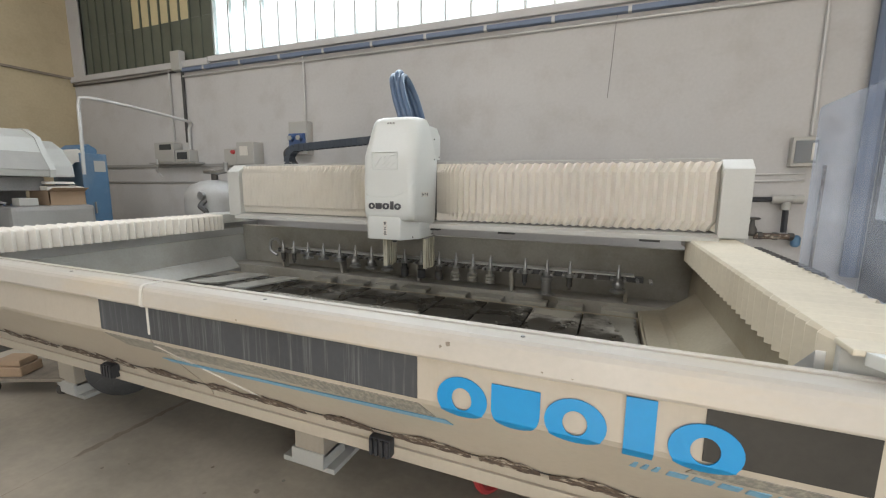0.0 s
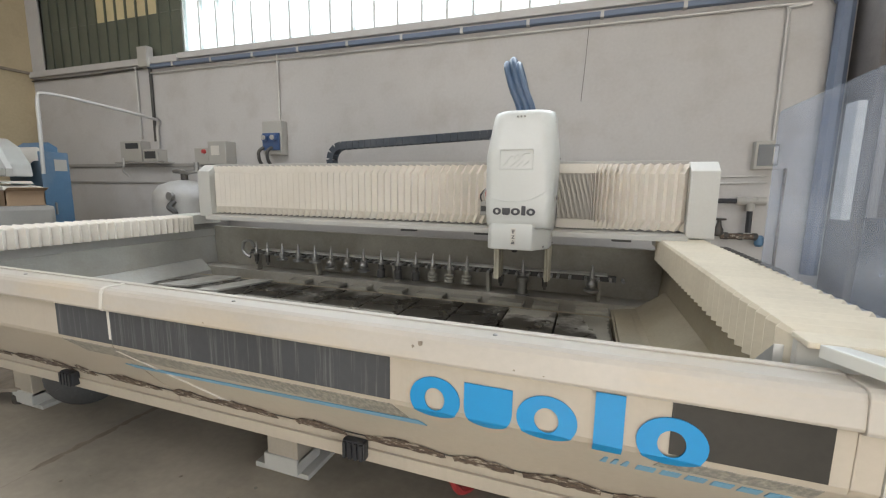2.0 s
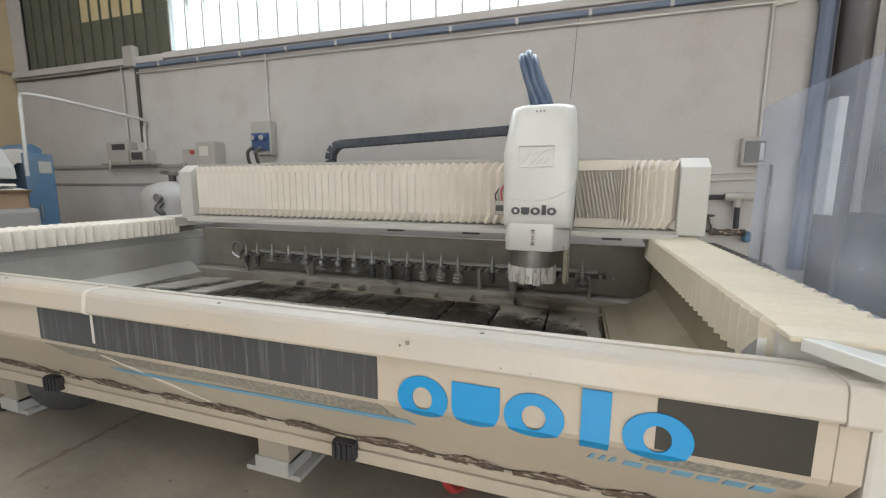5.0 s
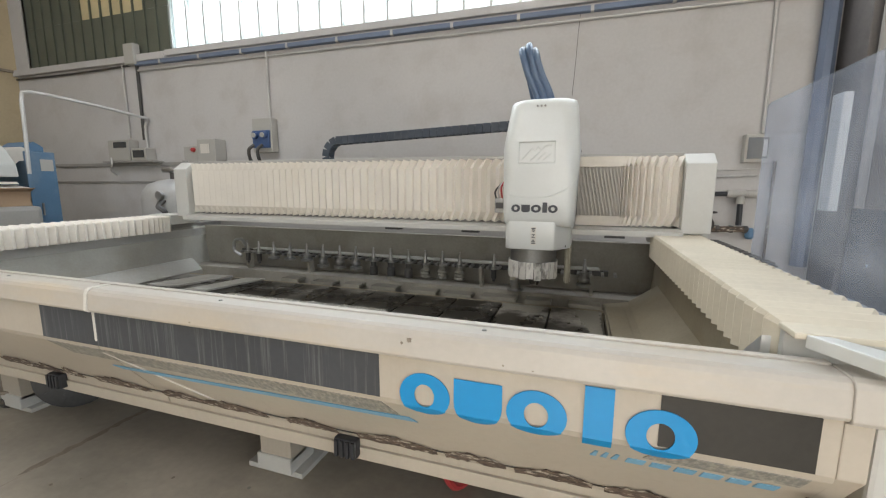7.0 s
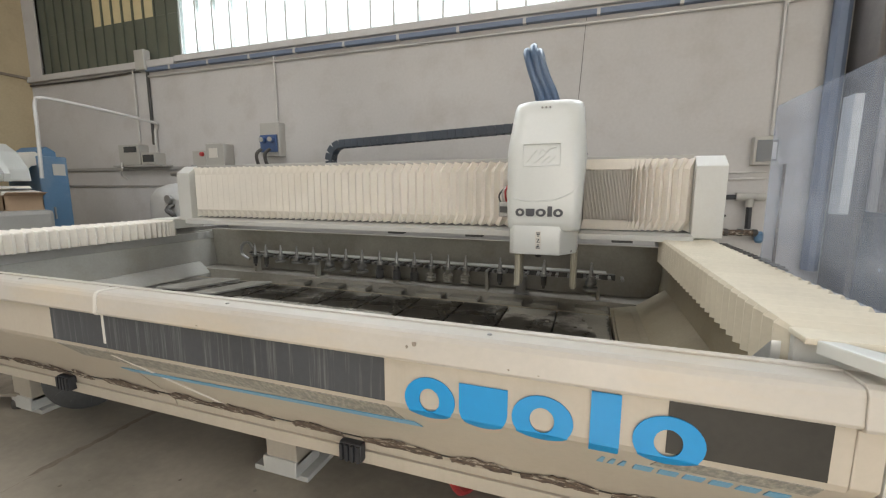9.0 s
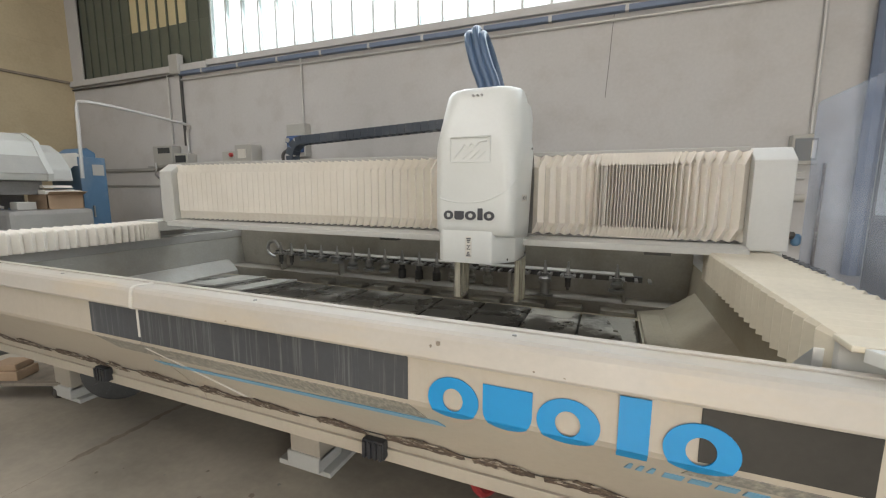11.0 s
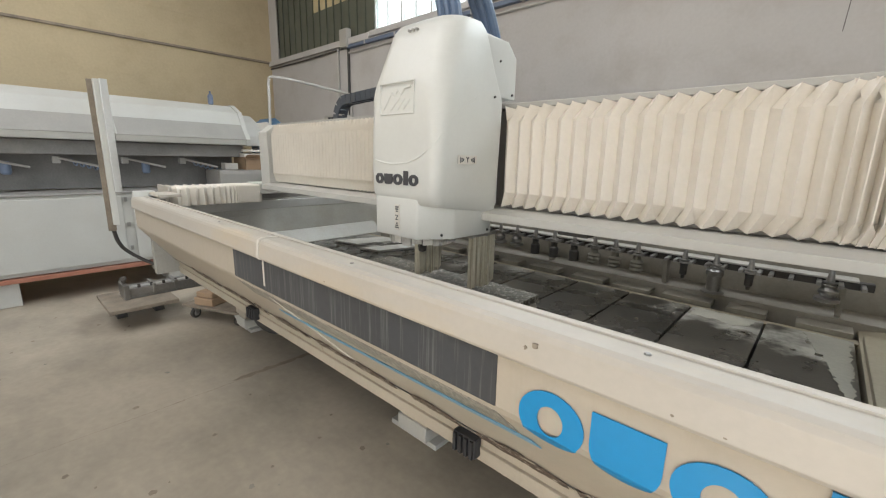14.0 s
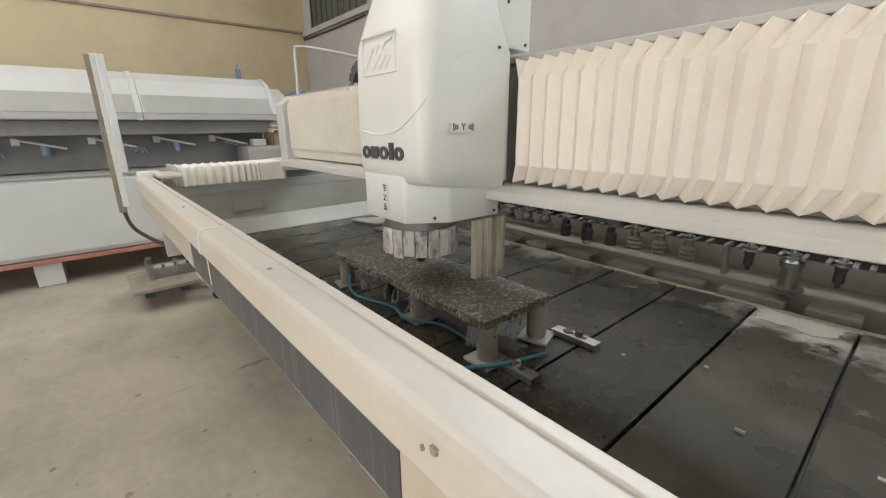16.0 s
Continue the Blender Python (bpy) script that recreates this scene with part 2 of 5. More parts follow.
M_GLASSPANE = mat("hazy_acrylic", (0.62, 0.66, 0.74), 0.12, var=0.05)
gp = M_GLASSPANE.node_tree
mixg, trg = gp.nodes.new("ShaderNodeMixShader"), gp.nodes.new("ShaderNodeBsdfTransparent")
trg.inputs["Color"].default_value = (0.86, 0.88, 0.93, 1)
hz = gp.nodes.new("ShaderNodeTexNoise")
hz.inputs["Scale"].default_value, hz.inputs["Detail"].default_value = 4.0, 6
hr = gp.nodes.new("ShaderNodeMapRange")
hr.inputs["From Min"].default_value, hr.inputs["From Max"].default_value = 0.35, 0.75
hr.inputs["To Min"].default_value, hr.inputs["To Max"].default_value = 0.09, 0.36
gp.links.new(hz.outputs["Fac"], hr.inputs["Value"])
gp.links.new(hr.outputs[0], mixg.inputs[0])
gp.links.new(trg.outputs[0], mixg.inputs[1])
gp.links.new(gp.nodes["Principled BSDF"].outputs[0], mixg.inputs[2])
gp.links.new(mixg.outputs[0], gp.nodes["Material Output"].inputs["Surface"])
M_UGLASS = bpy.data.materials.new("channel_glass")
M_UGLASS.use_nodes = True
ug = M_UGLASS.node_tree
tl, dfu, mxu = ug.nodes.new("ShaderNodeBsdfTransparent"), ug.nodes["Principled BSDF"], ug.nodes.new("ShaderNodeMixShader")
tl.inputs["Color"].default_value = (0.90, 0.94, 0.94, 1)
dfu.inputs["Base Color"].default_value, dfu.inputs["Roughness"].default_value = (0.75, 0.83, 0.84, 1), 0.25
mxu.inputs[0].default_value = 0.25
ug.links.new(tl.outputs[0], mxu.inputs[1])
ug.links.new(dfu.outputs[0], mxu.inputs[2])
ug.links.new(mxu.outputs[0], ug.nodes["Material Output"].inputs["Surface"])
M_SKYGLOW = bpy.data.materials.new("bright_sky")
M_SKYGLOW.use_nodes = True
sg = M_SKYGLOW.node_tree
em = sg.nodes.new("ShaderNodeEmission")
em.inputs["Color"].default_value, em.inputs["Strength"].default_value = (0.97, 1.0, 0.99, 1), 1.6
sg.links.new(em.outputs[0], sg.nodes["Material Output"].inputs["Surface"])


# ---- building helpers ----
def bm_box(x0, x1, y0, y1, z0, z1, bev=0.0, bm=None):
    b = bmesh.new()
    vs = [b.verts.new((x, y, z)) for x in (x0, x1) for y in (y0, y1) for z in (z0, z1)]
    for q in ((0, 1, 3, 2), (4, 6, 7, 5), (0, 4, 5, 1), (2, 3, 7, 6), (0, 2, 6, 4), (1, 5, 7, 3)):
        b.faces.new([vs[i] for i in q])
    if bev:
        bmesh.ops.bevel(b, geom=b.edges[:], offset=bev, segments=2, affect="EDGES", profile=0.6)
    return merged(bm, b)


def merged(bm, other):
    """Joins a second bmesh into the first, if there is one."""
    bmesh.ops.recalc_face_normals(other, faces=other.faces[:])
    if bm is None:
        return other
    me = bpy.data.meshes.new("join")
    other.to_mesh(me)
    other.free()
    bm.from_mesh(me)
    bpy.data.meshes.remove(me)
    return bm


def bm_prism(poly, a0, a1, axis="x", bev=0.0, bm=None):
    """A closed outline pulled along an axis: x takes (y, z), y takes (x, z), z takes (x, y)."""
    b = bmesh.new()
    put = {"x": lambda p, a: (a, p[0], p[1]), "y": lambda p, a: (p[0], a, p[1]), "z": lambda p, a: (p[0], p[1], a)}[axis]
    one, two = [b.verts.new(put(p, a0)) for p in poly], [b.verts.new(put(p, a1)) for p in poly]
    k = len(poly)
    b.faces.new(one), b.faces.new(two[::-1])
    for i in range(k):
        b.faces.new((one[i], one[(i + 1) % k], two[(i + 1) % k], two[i]))
    if bev:
        bmesh.ops.bevel(b, geom=b.edges[:], offset=bev, segments=2, affect="EDGES", profile=0.6)
    return merged(bm, b)


def bm_cyl(p, r0, r1, hgt, seg=20, axis="z", bm=None):
    b = bmesh.new()
    bmesh.ops.create_cone(b, cap_ends=True, segments=seg, radius1=r0, radius2=r1, depth=hgt)
    turn = {"z": Matrix(), "x": pose(0, 0, 0, 0, 90, 0), "y": pose(0, 0, 0, -90, 0, 0)}[axis]
    up = {"z": (0, 0, hgt / 2), "x": (hgt / 2, 0, 0), "y": (0, hgt / 2, 0)}[axis]
    bmesh.ops.transform(b, matrix=Matrix.Translation(Vector(p) + Vector(up)) @ turn, verts=b.verts[:])
    return merged(bm, b)


def bm_lathe(profile, p=(0, 0, 0), seg=24, bm=None):
    """A turned body: (radius, height) from bottom to top."""
    b = bmesh.new()
    rings = [[b.verts.new((p[0] + r * math.cos(a), p[1] + r * math.sin(a), p[2] + z)) for a in (i * 2 * math.pi / seg for i in range(seg))] for r, z in profile]
    for u, v in zip(rings, rings[1:]):
        for i in range(seg):
            b.faces.new((u[i], u[(i + 1) % seg], v[(i + 1) % seg], v[i]))
    b.faces.new(rings[0][::-1]), b.faces.new(rings[-1])
    return merged(bm, b)


def bm_tube(pts, r, seg=8, bm=None, smooth=6):
    """A round pipe or hose along a line of points, its corners rounded."""
    pts = [Vector(p) for p in pts]
    if smooth and len(pts) > 2:
        out = []
        for i in range(len(pts) - 1):
            p0, p1, p2, p3 = pts[max(i - 1, 0)], pts[i], pts[i + 1], pts[min(i + 2, len(pts) - 1)]
            for s in range(smooth):
                t = s / smooth
                out.append(0.5 * ((2 * p1) + (p2 - p0) * t + (2 * p0 - 5 * p1 + 4 * p2 - p3) * t * t + (3 * p1 - p0 - 3 * p2 + p3) * t ** 3))
        pts = out + [pts[-1]]
    b = bmesh.new()
    rings = []
    n = Vector((0.31, 0.2, 0.93))
    for i, p in enumerate(pts):
        d = (pts[min(i + 1, len(pts) - 1)] - pts[max(i - 1, 0)]).normalized()
        n = n - d * n.dot(d)
        if n.length < 1e-4:
            n = d.orthogonal()
        n.normalize()
        c = d.cross(n)
        rings.append([b.verts.new(p + r * (n * math.cos(a) + c * math.sin(a))) for a in (k * 2 * math.pi / seg for k in range(seg))])
    for u, v in zip(rings, rings[1:]):
        for i in range(seg):
            b.faces.new((u[i], u[(i + 1) % seg], v[(i + 1) % seg], v[i]))
    b.faces.new(rings[0][::-1]), b.faces.new(rings[-1])
    return merged(bm, b)


def mesh_of(name, bm, material, smooth=False):
    me = bpy.data.meshes.new(name)
    bm.to_mesh(me)
    bm.free()
    me.materials.append(material)
    if smooth:
        for p in me.polygons:
            p.use_smooth = True
        me.set_sharp_from_angle(angle=radians(35))
    return me


def part(name, bm, material, parent, label="", smooth=False):
    ob = new(name, bm if isinstance(bm, bpy.types.Mesh) else mesh_of(name, bm, material, smooth))
    ob.parent = parent
    if label:
        ob["label"] = label
    return ob


def thing(name, label, category, at=(0, 0, 0), group="", kind=""):
    ob = new(name)
    ob.empty_display_size = 0.1
    ob.location = at
    return tagged(ob, label, category, group, kind)


def solid(name, bm, material, label, category, group="", kind="", smooth=False):
    return tagged(new(name, mesh_of(name, bm, material, smooth)), label, category, group, kind)


def setting(name, bm, material, label="", category=""):
    return tagged(new(name, mesh_of(name, bm, material)), label, category, kind="structure")


# ---- the hall ----
XL, XR, YB, YF, ZC = -8.5, 4.2, 4.4, -7.0, 6.6
setting("floor", bm_box(XL - 0.3, XR + 0.3, YF - 0.3, YB + 0.3, -0.2, 0.0), M_FLOOR, "dusty grey-brown concrete floor with dark stains", "floor")
WZ0, WZ1, WX0, WX1 = 3.34, 5.3, -8.2, 3.6
nw = bm_box(XL, XR, YB, YB + 0.3, 0, WZ0)
bm_box(XL, XR, YB, YB + 0.3, WZ1, ZC, bm=nw)
bm_box(XL, WX0, YB, YB + 0.3, WZ0, WZ1, bm=nw)
bm_box(WX1, XR, YB, YB + 0.3, WZ0, WZ1, bm=nw)
setting("wall_north", nw, M_WALL, "grey plastered wall with a crack and dusty stains", "wall")
wall_w = setting("wall_west", bm_box(XL - 0.3, XL, YF, YB + 0.3, 0, ZC), M_WALLY, "yellowed concrete block wall with thin joints", "wall")
# unseen wall; its opening is added to go with the fill from the right
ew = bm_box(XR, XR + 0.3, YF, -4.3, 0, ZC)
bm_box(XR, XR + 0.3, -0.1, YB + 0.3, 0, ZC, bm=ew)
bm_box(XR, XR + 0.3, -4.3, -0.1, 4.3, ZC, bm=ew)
setting("wall_east", ew, M_WALL, "plastered wall with an added side opening, out of view", "wall")
# unseen wall; the assumed gate is sized to shape the sun patch inside
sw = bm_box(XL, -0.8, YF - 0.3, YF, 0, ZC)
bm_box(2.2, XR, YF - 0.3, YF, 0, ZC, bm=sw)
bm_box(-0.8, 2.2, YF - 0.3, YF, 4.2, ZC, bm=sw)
setting("wall_south", sw, M_WALL, "plastered wall with an assumed gate, out of view", "wall")
setting("ceiling", bm_box(XL - 0.3, XR + 0.3, YF - 0.3, YB + 0.3, ZC, ZC + 0.2), M_CEIL, "plain pale ceiling", "ceiling")
setting("ground", bm_box(-60, 60, -70, 60, -0.45, -0.22), M_FLOOR, "paved yard outside the gate", "ground")
fj = bm_tube([(-2.79, -6.9, -0.001), (-2.785, 0.13, -0.001), (-2.79, 0.9, -0.001), (-2.80, 1.48, -0.001), (-2.84, 1.94, -0.001), (-2.83, 4.3, -0.001)], 0.0017, 5)
setting("trim", fj, M_WOOD, "thin dark joint in the concrete floor", "joint")
srng = random.Random(11)
for i in range(34):
    px, py, pr = srng.uniform(-5.2, -0.9), srng.uniform(0.1, 1.6), srng.uniform(0.004, 0.018)
    out = [(px + pr * srng.uniform(0.6, 1.2) * math.cos(a), py + pr * srng.uniform(0.6, 1.2) * math.sin(a)) for a in (k * math.pi / 5 for k in range(10))]
    setting("trim", bm_prism(out, 0.0003, 0.0012, "z"), M_WOOD if i % 5 else M_TILE, "small stain on the concrete", "stain")
for n in range(5):
    yy = 1.32 + n * 0.15
    out = [(-2.815 + srng.uniform(0.012, 0.035) * math.cos(a), yy + srng.uniform(0.06, 0.11) * math.sin(a)) for a in (k * math.pi / 6 for k in range(12))]
    setting("trim", bm_prism(out, 0.0003, 0.0009 + 0.00008 * n, "z"), M_WOOD, "dark oily stain along the floor joint", "stain")
# wall courses on the west wall: shallow joints
for zj in (0.55, 1.1, 1.65, 2.2, 2.75, 3.85, 4.4):
    setting("trim", bm_box(XL, XL + 0.004, YF, YB, zj, zj + 0.008), M_WALLY, "thin joint of the block wall", "joint")
setting("trim", bm_box(XL, XL + 0.035, YF, YB - 0.002, 3.29, 3.33, 0.006), M_WOOD, "brown edge strip along the wall", "trim")
setting("trim", bm_box(XL + 0.002, -5.3, YB - 0.06, YB, 3.24, 3.33, 0.008), M_WALL, "plaster ledge below the window", "ledge")
setting("trim", bm_box(-5.3, XR, YB - 0.05, YB, 3.27, 3.345, 0.008), M_WALL, "plaster sill below the window", "sill")
setting("trim", bm_box(-7.9, -5.0, YB - 0.03, YB, 1.84, 1.89, 0.006), M_GREYM, "grey ledge on the wall", "ledge")
setting("trim", bm_box(-7.9, -5.0, YB - 0.025, YB, 1.60, 1.63, 0.006), M_GREYM, "thin grey rail on the wall", "rail")
setting("backdrop", bm_box(-30, 20, 9.0, 9.05, 1.0, 14.0), M_SKYGLOW, "bright hazy sky", "sky")

# strip window of channel glass
win = tagged(new("window_1"), "long strip window of upright glass channels", "window", kind="structure")
fr = bm_box(WX0, WX1, YB + 0.06, YB + 0.12, WZ0, WZ0 + 0.05)
bm_box(WX0, WX1, YB + 0.06, YB + 0.12, WZ1 - 0.05, WZ1, bm=fr)
part("window_frame", fr, M_GALV, win)
pw = 0.29
me_pane = mesh_of("pane", bm_prism([(0, 0), (pw - 0.012, 0), (pw - 0.012, 0.05), (pw - 0.02, 0.05), (pw - 0.02, 0.008), (0.008, 0.008), (0.008, 0.05), (0, 0.05)], WZ0 + 0.05, WZ1 - 0.05, "z"), M_UGLASS)
me_mull = mesh_of("mullion", bm_box(-0.011, 0.011, 0.0, 0.06, WZ0 + 0.05, WZ1 - 0.05), M_GALV)
x = -5.27
while x < WX1 - pw:
    o = part("pane", me_pane, None, win)
    o.location = (x, YB + 0.065, 0)
    o.visible_shadow = False
    o = part("mullion", me_mull, None, win)
    o.location = (x - 0.006, YB + 0.055, 0)
    x += pw
x = WX0
k = 0
while x < -5.3:
    w2 = 0.21
    part("pane", bm_box(x, x + w2 - 0.02, YB + 0.04, YB + 0.055, WZ0 + 0.02, 3.92, 0.003), M_GREENGLASS, win, "dirty dark green glass channel")
    # a middle group of upper panes is pale yellow, the rest dark green
    part("pane", bm_box(x, x + w2 - 0.02, YB + 0.044, YB + 0.058, 3.925, WZ1 - 0.05, 0.003), M_YELGLASS if -7.1 < x < -5.75 else M_GREENGLASS, win, "upper glass channel")
    part("mullion", bm_box(x - 0.02, x, YB + 0.02, YB + 0.07, WZ0, WZ1), M_GREENGLASS, win)
    x += w2
    k += 1

# trunking, conduits and boxes on the north wall
tray = thing("cable_tray", "blue-grey cable trunking clipped along the wall", "cable tray")
part("tray", bm_box(-5.85, 1.9, YB - 0.06, YB - 0.002, 3.185, 3.235, 0.005), M_DUCT, tray)
part("lid", bm_box(-5.85, 1.9, YB - 0.064, YB - 0.06, 3.19, 3.23), M_DUCT, tray)
for i in range(11):
    part("clip", bm_box(-5.4 + i * 0.68, -5.37 + i * 0.68, YB - 0.068, YB - 0.002, 3.178, 3.242), M_GALV, tray)


def conduit(label, pts, r=0.016, m=None):
    return solid("conduit", bm_tube(pts, r, 8, smooth=4), m or M_GALV, label, "pipe", smooth=True)


conduit("grey conduit running along the wall below the trunking", [(-5.85, YB - 0.02, 3.13), (-2.0, YB - 0.02, 3.13), (1.40, YB - 0.02, 3.13), (1.49, YB - 0.02, 3.10), (1.505, YB - 0.02, 3.0), (1.51, YB - 0.02, 2.04)])
conduit("grey conduit down to the blue sockets", [(-3.79, YB - 0.02, 3.2), (-3.70, YB - 0.02, 3.20), (-3.68, YB - 0.02, 3.12), (-3.68, YB - 0.02, 2.40)])
conduit("grey conduit down to a control box", [(-5.98, YB - 0.02, 3.27), (-6.12, YB - 0.02, 3.25), (-6.14, YB - 0.02, 3.15), (-6.14, YB - 0.02, 2.24)])
conduit("dark conduit down the wall from the junction box", [(-5.86, YB - 0.02, 3.25), (-5.86, YB - 0.02, 2.2)], 0.022, M_DKSTEEL)
conduit("dark cable along the wall below the ledge", [(XL + 0.01, YB - 0.02, 3.2), (-7.2, YB - 0.02, 3.19), (-5.98, YB - 0.02, 3.21)], 0.014, M_DKSTEEL)
conduit("bent grey pipe from the blue cabinet to the wall", [(-6.17, 3.18, 1.7), (-6.17, 3.2, 2.3), (-6.17, 3.21, 2.58), (-6.12, 3.26, 2.64), (-5.95, 3.6, 2.6), (-5.75, 4.25, 2.50), (-5.74, 4.36, 2.47), (-5.80, 4.37, 2.38), (-5.80, 4.37, 2.1)], 0.02)
conduit("thin rusty pipe on the wall", [(1.62, YB - 0.03, 0.9), (1.62, YB - 0.03, 1.8)], 0.012, M_RUST)
jb = thing("junction_box", "pale grey junction box on the wall", "junction box")
part("box", bm_box(-5.985, -5.80, YB - 0.09, YB - 0.001, 3.20, 3.47, 0.008), M_SOCK, jb)
part("lid", bm_box(-5.98, -5.805, YB - 0.10, YB - 0.09, 3.205, 3.465, 0.004), M_SOCK, jb)

sk = thing("socket_board", "grey wall box with two blue industrial sockets", "socket")
part("box", bm_box(-3.87, -3.58, YB - 0.12, YB - 0.001, 1.98, 2.39, 0.012), M_SOCK, sk)
part("blue_plate", bm_box(-3.85, -3.60, YB - 0.15, YB - 0.12, 2.03, 2.24, 0.01), M_BLUESOCK, sk)
for xs in (-3.79, -3.66):
    s = part("socket", bm_cyl((xs, YB - 0.19, 2.18), 0.042, 0.04, 0.05, axis="y"), M_BLUESOCK, sk)
    part("cover", bm_cyl((xs, YB - 0.205, 2.18), 0.028, 0.03, 0.02, axis="y"), M_SOCK, s, "pale socket cover")
    part("plug", bm_tube([(xs, YB - 0.2, 2.06), (xs - 0.02, YB - 0.26, 2.0), (xs - 0.03, YB - 0.24, 1.9), (xs - 0.02, YB - 0.2, 1.84)], 0.02), M_DKSTEEL, sk, smooth=True)

cb = thing("control_box", "small beige control box with a red button on the wall", "control box")
part("box", bm_box(-4.98, -4.74, YB - 0.16, YB - 0.001, 1.86, 2.08, 0.01), M_SOCK, cb)
part("large_box", bm_box(-4.72, -4.42, YB - 0.18, YB - 0.001, 1.86, 2.16, 0.012), M_SOCK, cb)
part("red_button", bm_cyl((-4.80, YB - 0.19, 2.03), 0.025, 0.03, 0.03, axis="y"), M_REDHOSE, cb)
part("notice", bm_box(-4.66, -4.52, YB - 0.186, YB - 0.181, 1.98, 2.10), M_PAPER, cb)

ub = thing("wall_units", "two small grey electrical units on a bracket", "electrical unit")
part("bracket", bm_box(-6.55, -5.55, YB - 0.16, YB - 0.001, 1.885, 1.91, 0.004), M_GREYM, ub)
part("unit", bm_box(-6.42, -6.0, YB - 0.15, YB - 0.002, 1.912, 2.20, 0.012), M_SOCK, ub)
part("unit", bm_box(-5.97, -5.68, YB - 0.15, YB - 0.002, 1.912, 2.08, 0.012), M_SOCK, ub)
part("screen", bm_box(-6.30, -6.05, YB - 0.157, YB - 0.15, 2.09, 2.17), M_SCREEN, ub)
part("screen", bm_box(-5.93, -5.72, YB - 0.157, YB - 0.15, 1.95, 2.05), M_SCREEN, ub)
part("cable", bm_tube([(-6.35, YB - 0.17, 1.95), (-6.30, YB - 0.2, 1.86), (-6.38, YB - 0.17, 1.78), (-6.36, YB - 0.1, 1.7)], 0.012), M_GALV, ub, smooth=True)

wm = thing("wall_meter", "small framed meter box with a dark glass front", "meter box")
fm = bm_box(1.37, 1.56, YB - 0.08, YB - 0.001, 1.79, 2.03, 0.008)
part("box", fm, M_SOCK, wm)
part("glass", bm_box(1.39, 1.54, YB - 0.086, YB - 0.081, 1.82, 2.0), M_SCREEN, wm)
# narrow white streak over the meter's dark glass
part("pale_streak", bm_box(1.50, 1.53, YB - 0.09, YB - 0.0865, 1.84, 1.98), M_PAPER, wm)

crack = bm_tube([(-0.05, YB - 0.001, 3.2), (-0.062, YB - 0.001, 3.0), (-0.07, YB - 0.001, 2.8), (-0.09, YB - 0.001, 2.45)], 0.0028, 5)
setting("trim", crack, M_PILLAR, "thin crack in the plaster", "crack")

# corner pillar, ducts and pipework beyond the machine
setting("pillar", bm_box(1.96, XR - 0.002, 4.0, YB - 0.002, 0, ZC - 0.002, 0.01), M_PILLAR, "wide dark concrete pier in the corner", "pillar")
conduit("thick blue-grey duct bending up the wall", [(1.3, YB - 0.07, 3.27), (1.7, YB - 0.07, 3.24), (1.84, YB - 0.07, 3.12), (1.86, YB - 0.07, 2.9), (1.86, YB - 0.07, 0.9)], 0.06, M_DUCT)
conduit("upright grey pipe beside the pillar", [(2.03, 3.955, 0.0), (2.03, 3.955, 5.0)], 0.03, M_GREYM)

pv = thing("pipe_valves", "black water pipe with pale tees, a drop pipe and valves", "pipe fittings")
PY = YB - 0.08
for xf in (1.308, 1.454):
    part("coupling", bm_cyl((xf - 0.035, PY, 1.518), 0.036, 0.036, 0.07, 16, "x"), M_SOCK, pv, "pale pipe coupling", True)
part("pipe", bm_tube([(1.0, PY, 1.512), (1.274, PY, 1.517)], 0.022, smooth=0), M_BLACK, pv, smooth=True)
part("tee", bm_cyl((1.34, PY, 1.518), 0.03, 0.03, 0.08, 16, "x"), M_SOCK, pv, "dusty pale tee", True)
part("tee_branch", bm_cyl((1.38, PY, 1.43), 0.034, 0.03, 0.07, 16), M_SOCK, pv, smooth=True)
part("pipe", bm_tube([(1.38, PY, 1.50), (1.385, PY, 1.24)], 0.022, smooth=0), M_BLACK, pv, smooth=True)
part("lower_pipe", bm_tube([(1.18, PY, 1.20), (1.30, PY - 0.01, 1.205), (1.46, PY, 1.205)], 0.026), M_RUST, pv, "rough corroded pipe", True)
for xf in (1.22, 1.33, 1.44):
    part("nut", bm_cyl((xf - 0.015, PY, 1.205), 0.036, 0.036, 0.03, 6, "x"), M_DKSTEEL, pv)
part("hand_wheel", bm_lathe([(0.02, 0.0), (0.052, 0.004), (0.055, 0.012), (0.052, 0.02), (0.02, 0.024)], (1.16, PY, 1.34), 16), M_DKSTEEL, pv, smooth=True)
part("valve_body", bm_lathe([(0.025, 0.0), (0.04, 0.02), (0.04, 0.06), (0.022, 0.09), (0.012, 0.15)], (1.16, PY, 1.20), 14), M_DKSTEEL, pv, smooth=True)
part("blue_valve", bm_lathe([(0.02, 0.0), (0.035, 0.02), (0.035, 0.08), (0.02, 0.10)], (1.475, PY, 1.12), 14), M_BLUEC, pv, "blue valve", True)
conduit("thin dusty pipe along the wall", [(0.9, YB - 0.015, 1.66), (1.5, YB - 0.015, 1.68)], 0.011)
conduit("thin dusty pipe along the wall", [(0.9, YB - 0.015, 1.72), (1.5, YB - 0.015, 1.735)], 0.008)

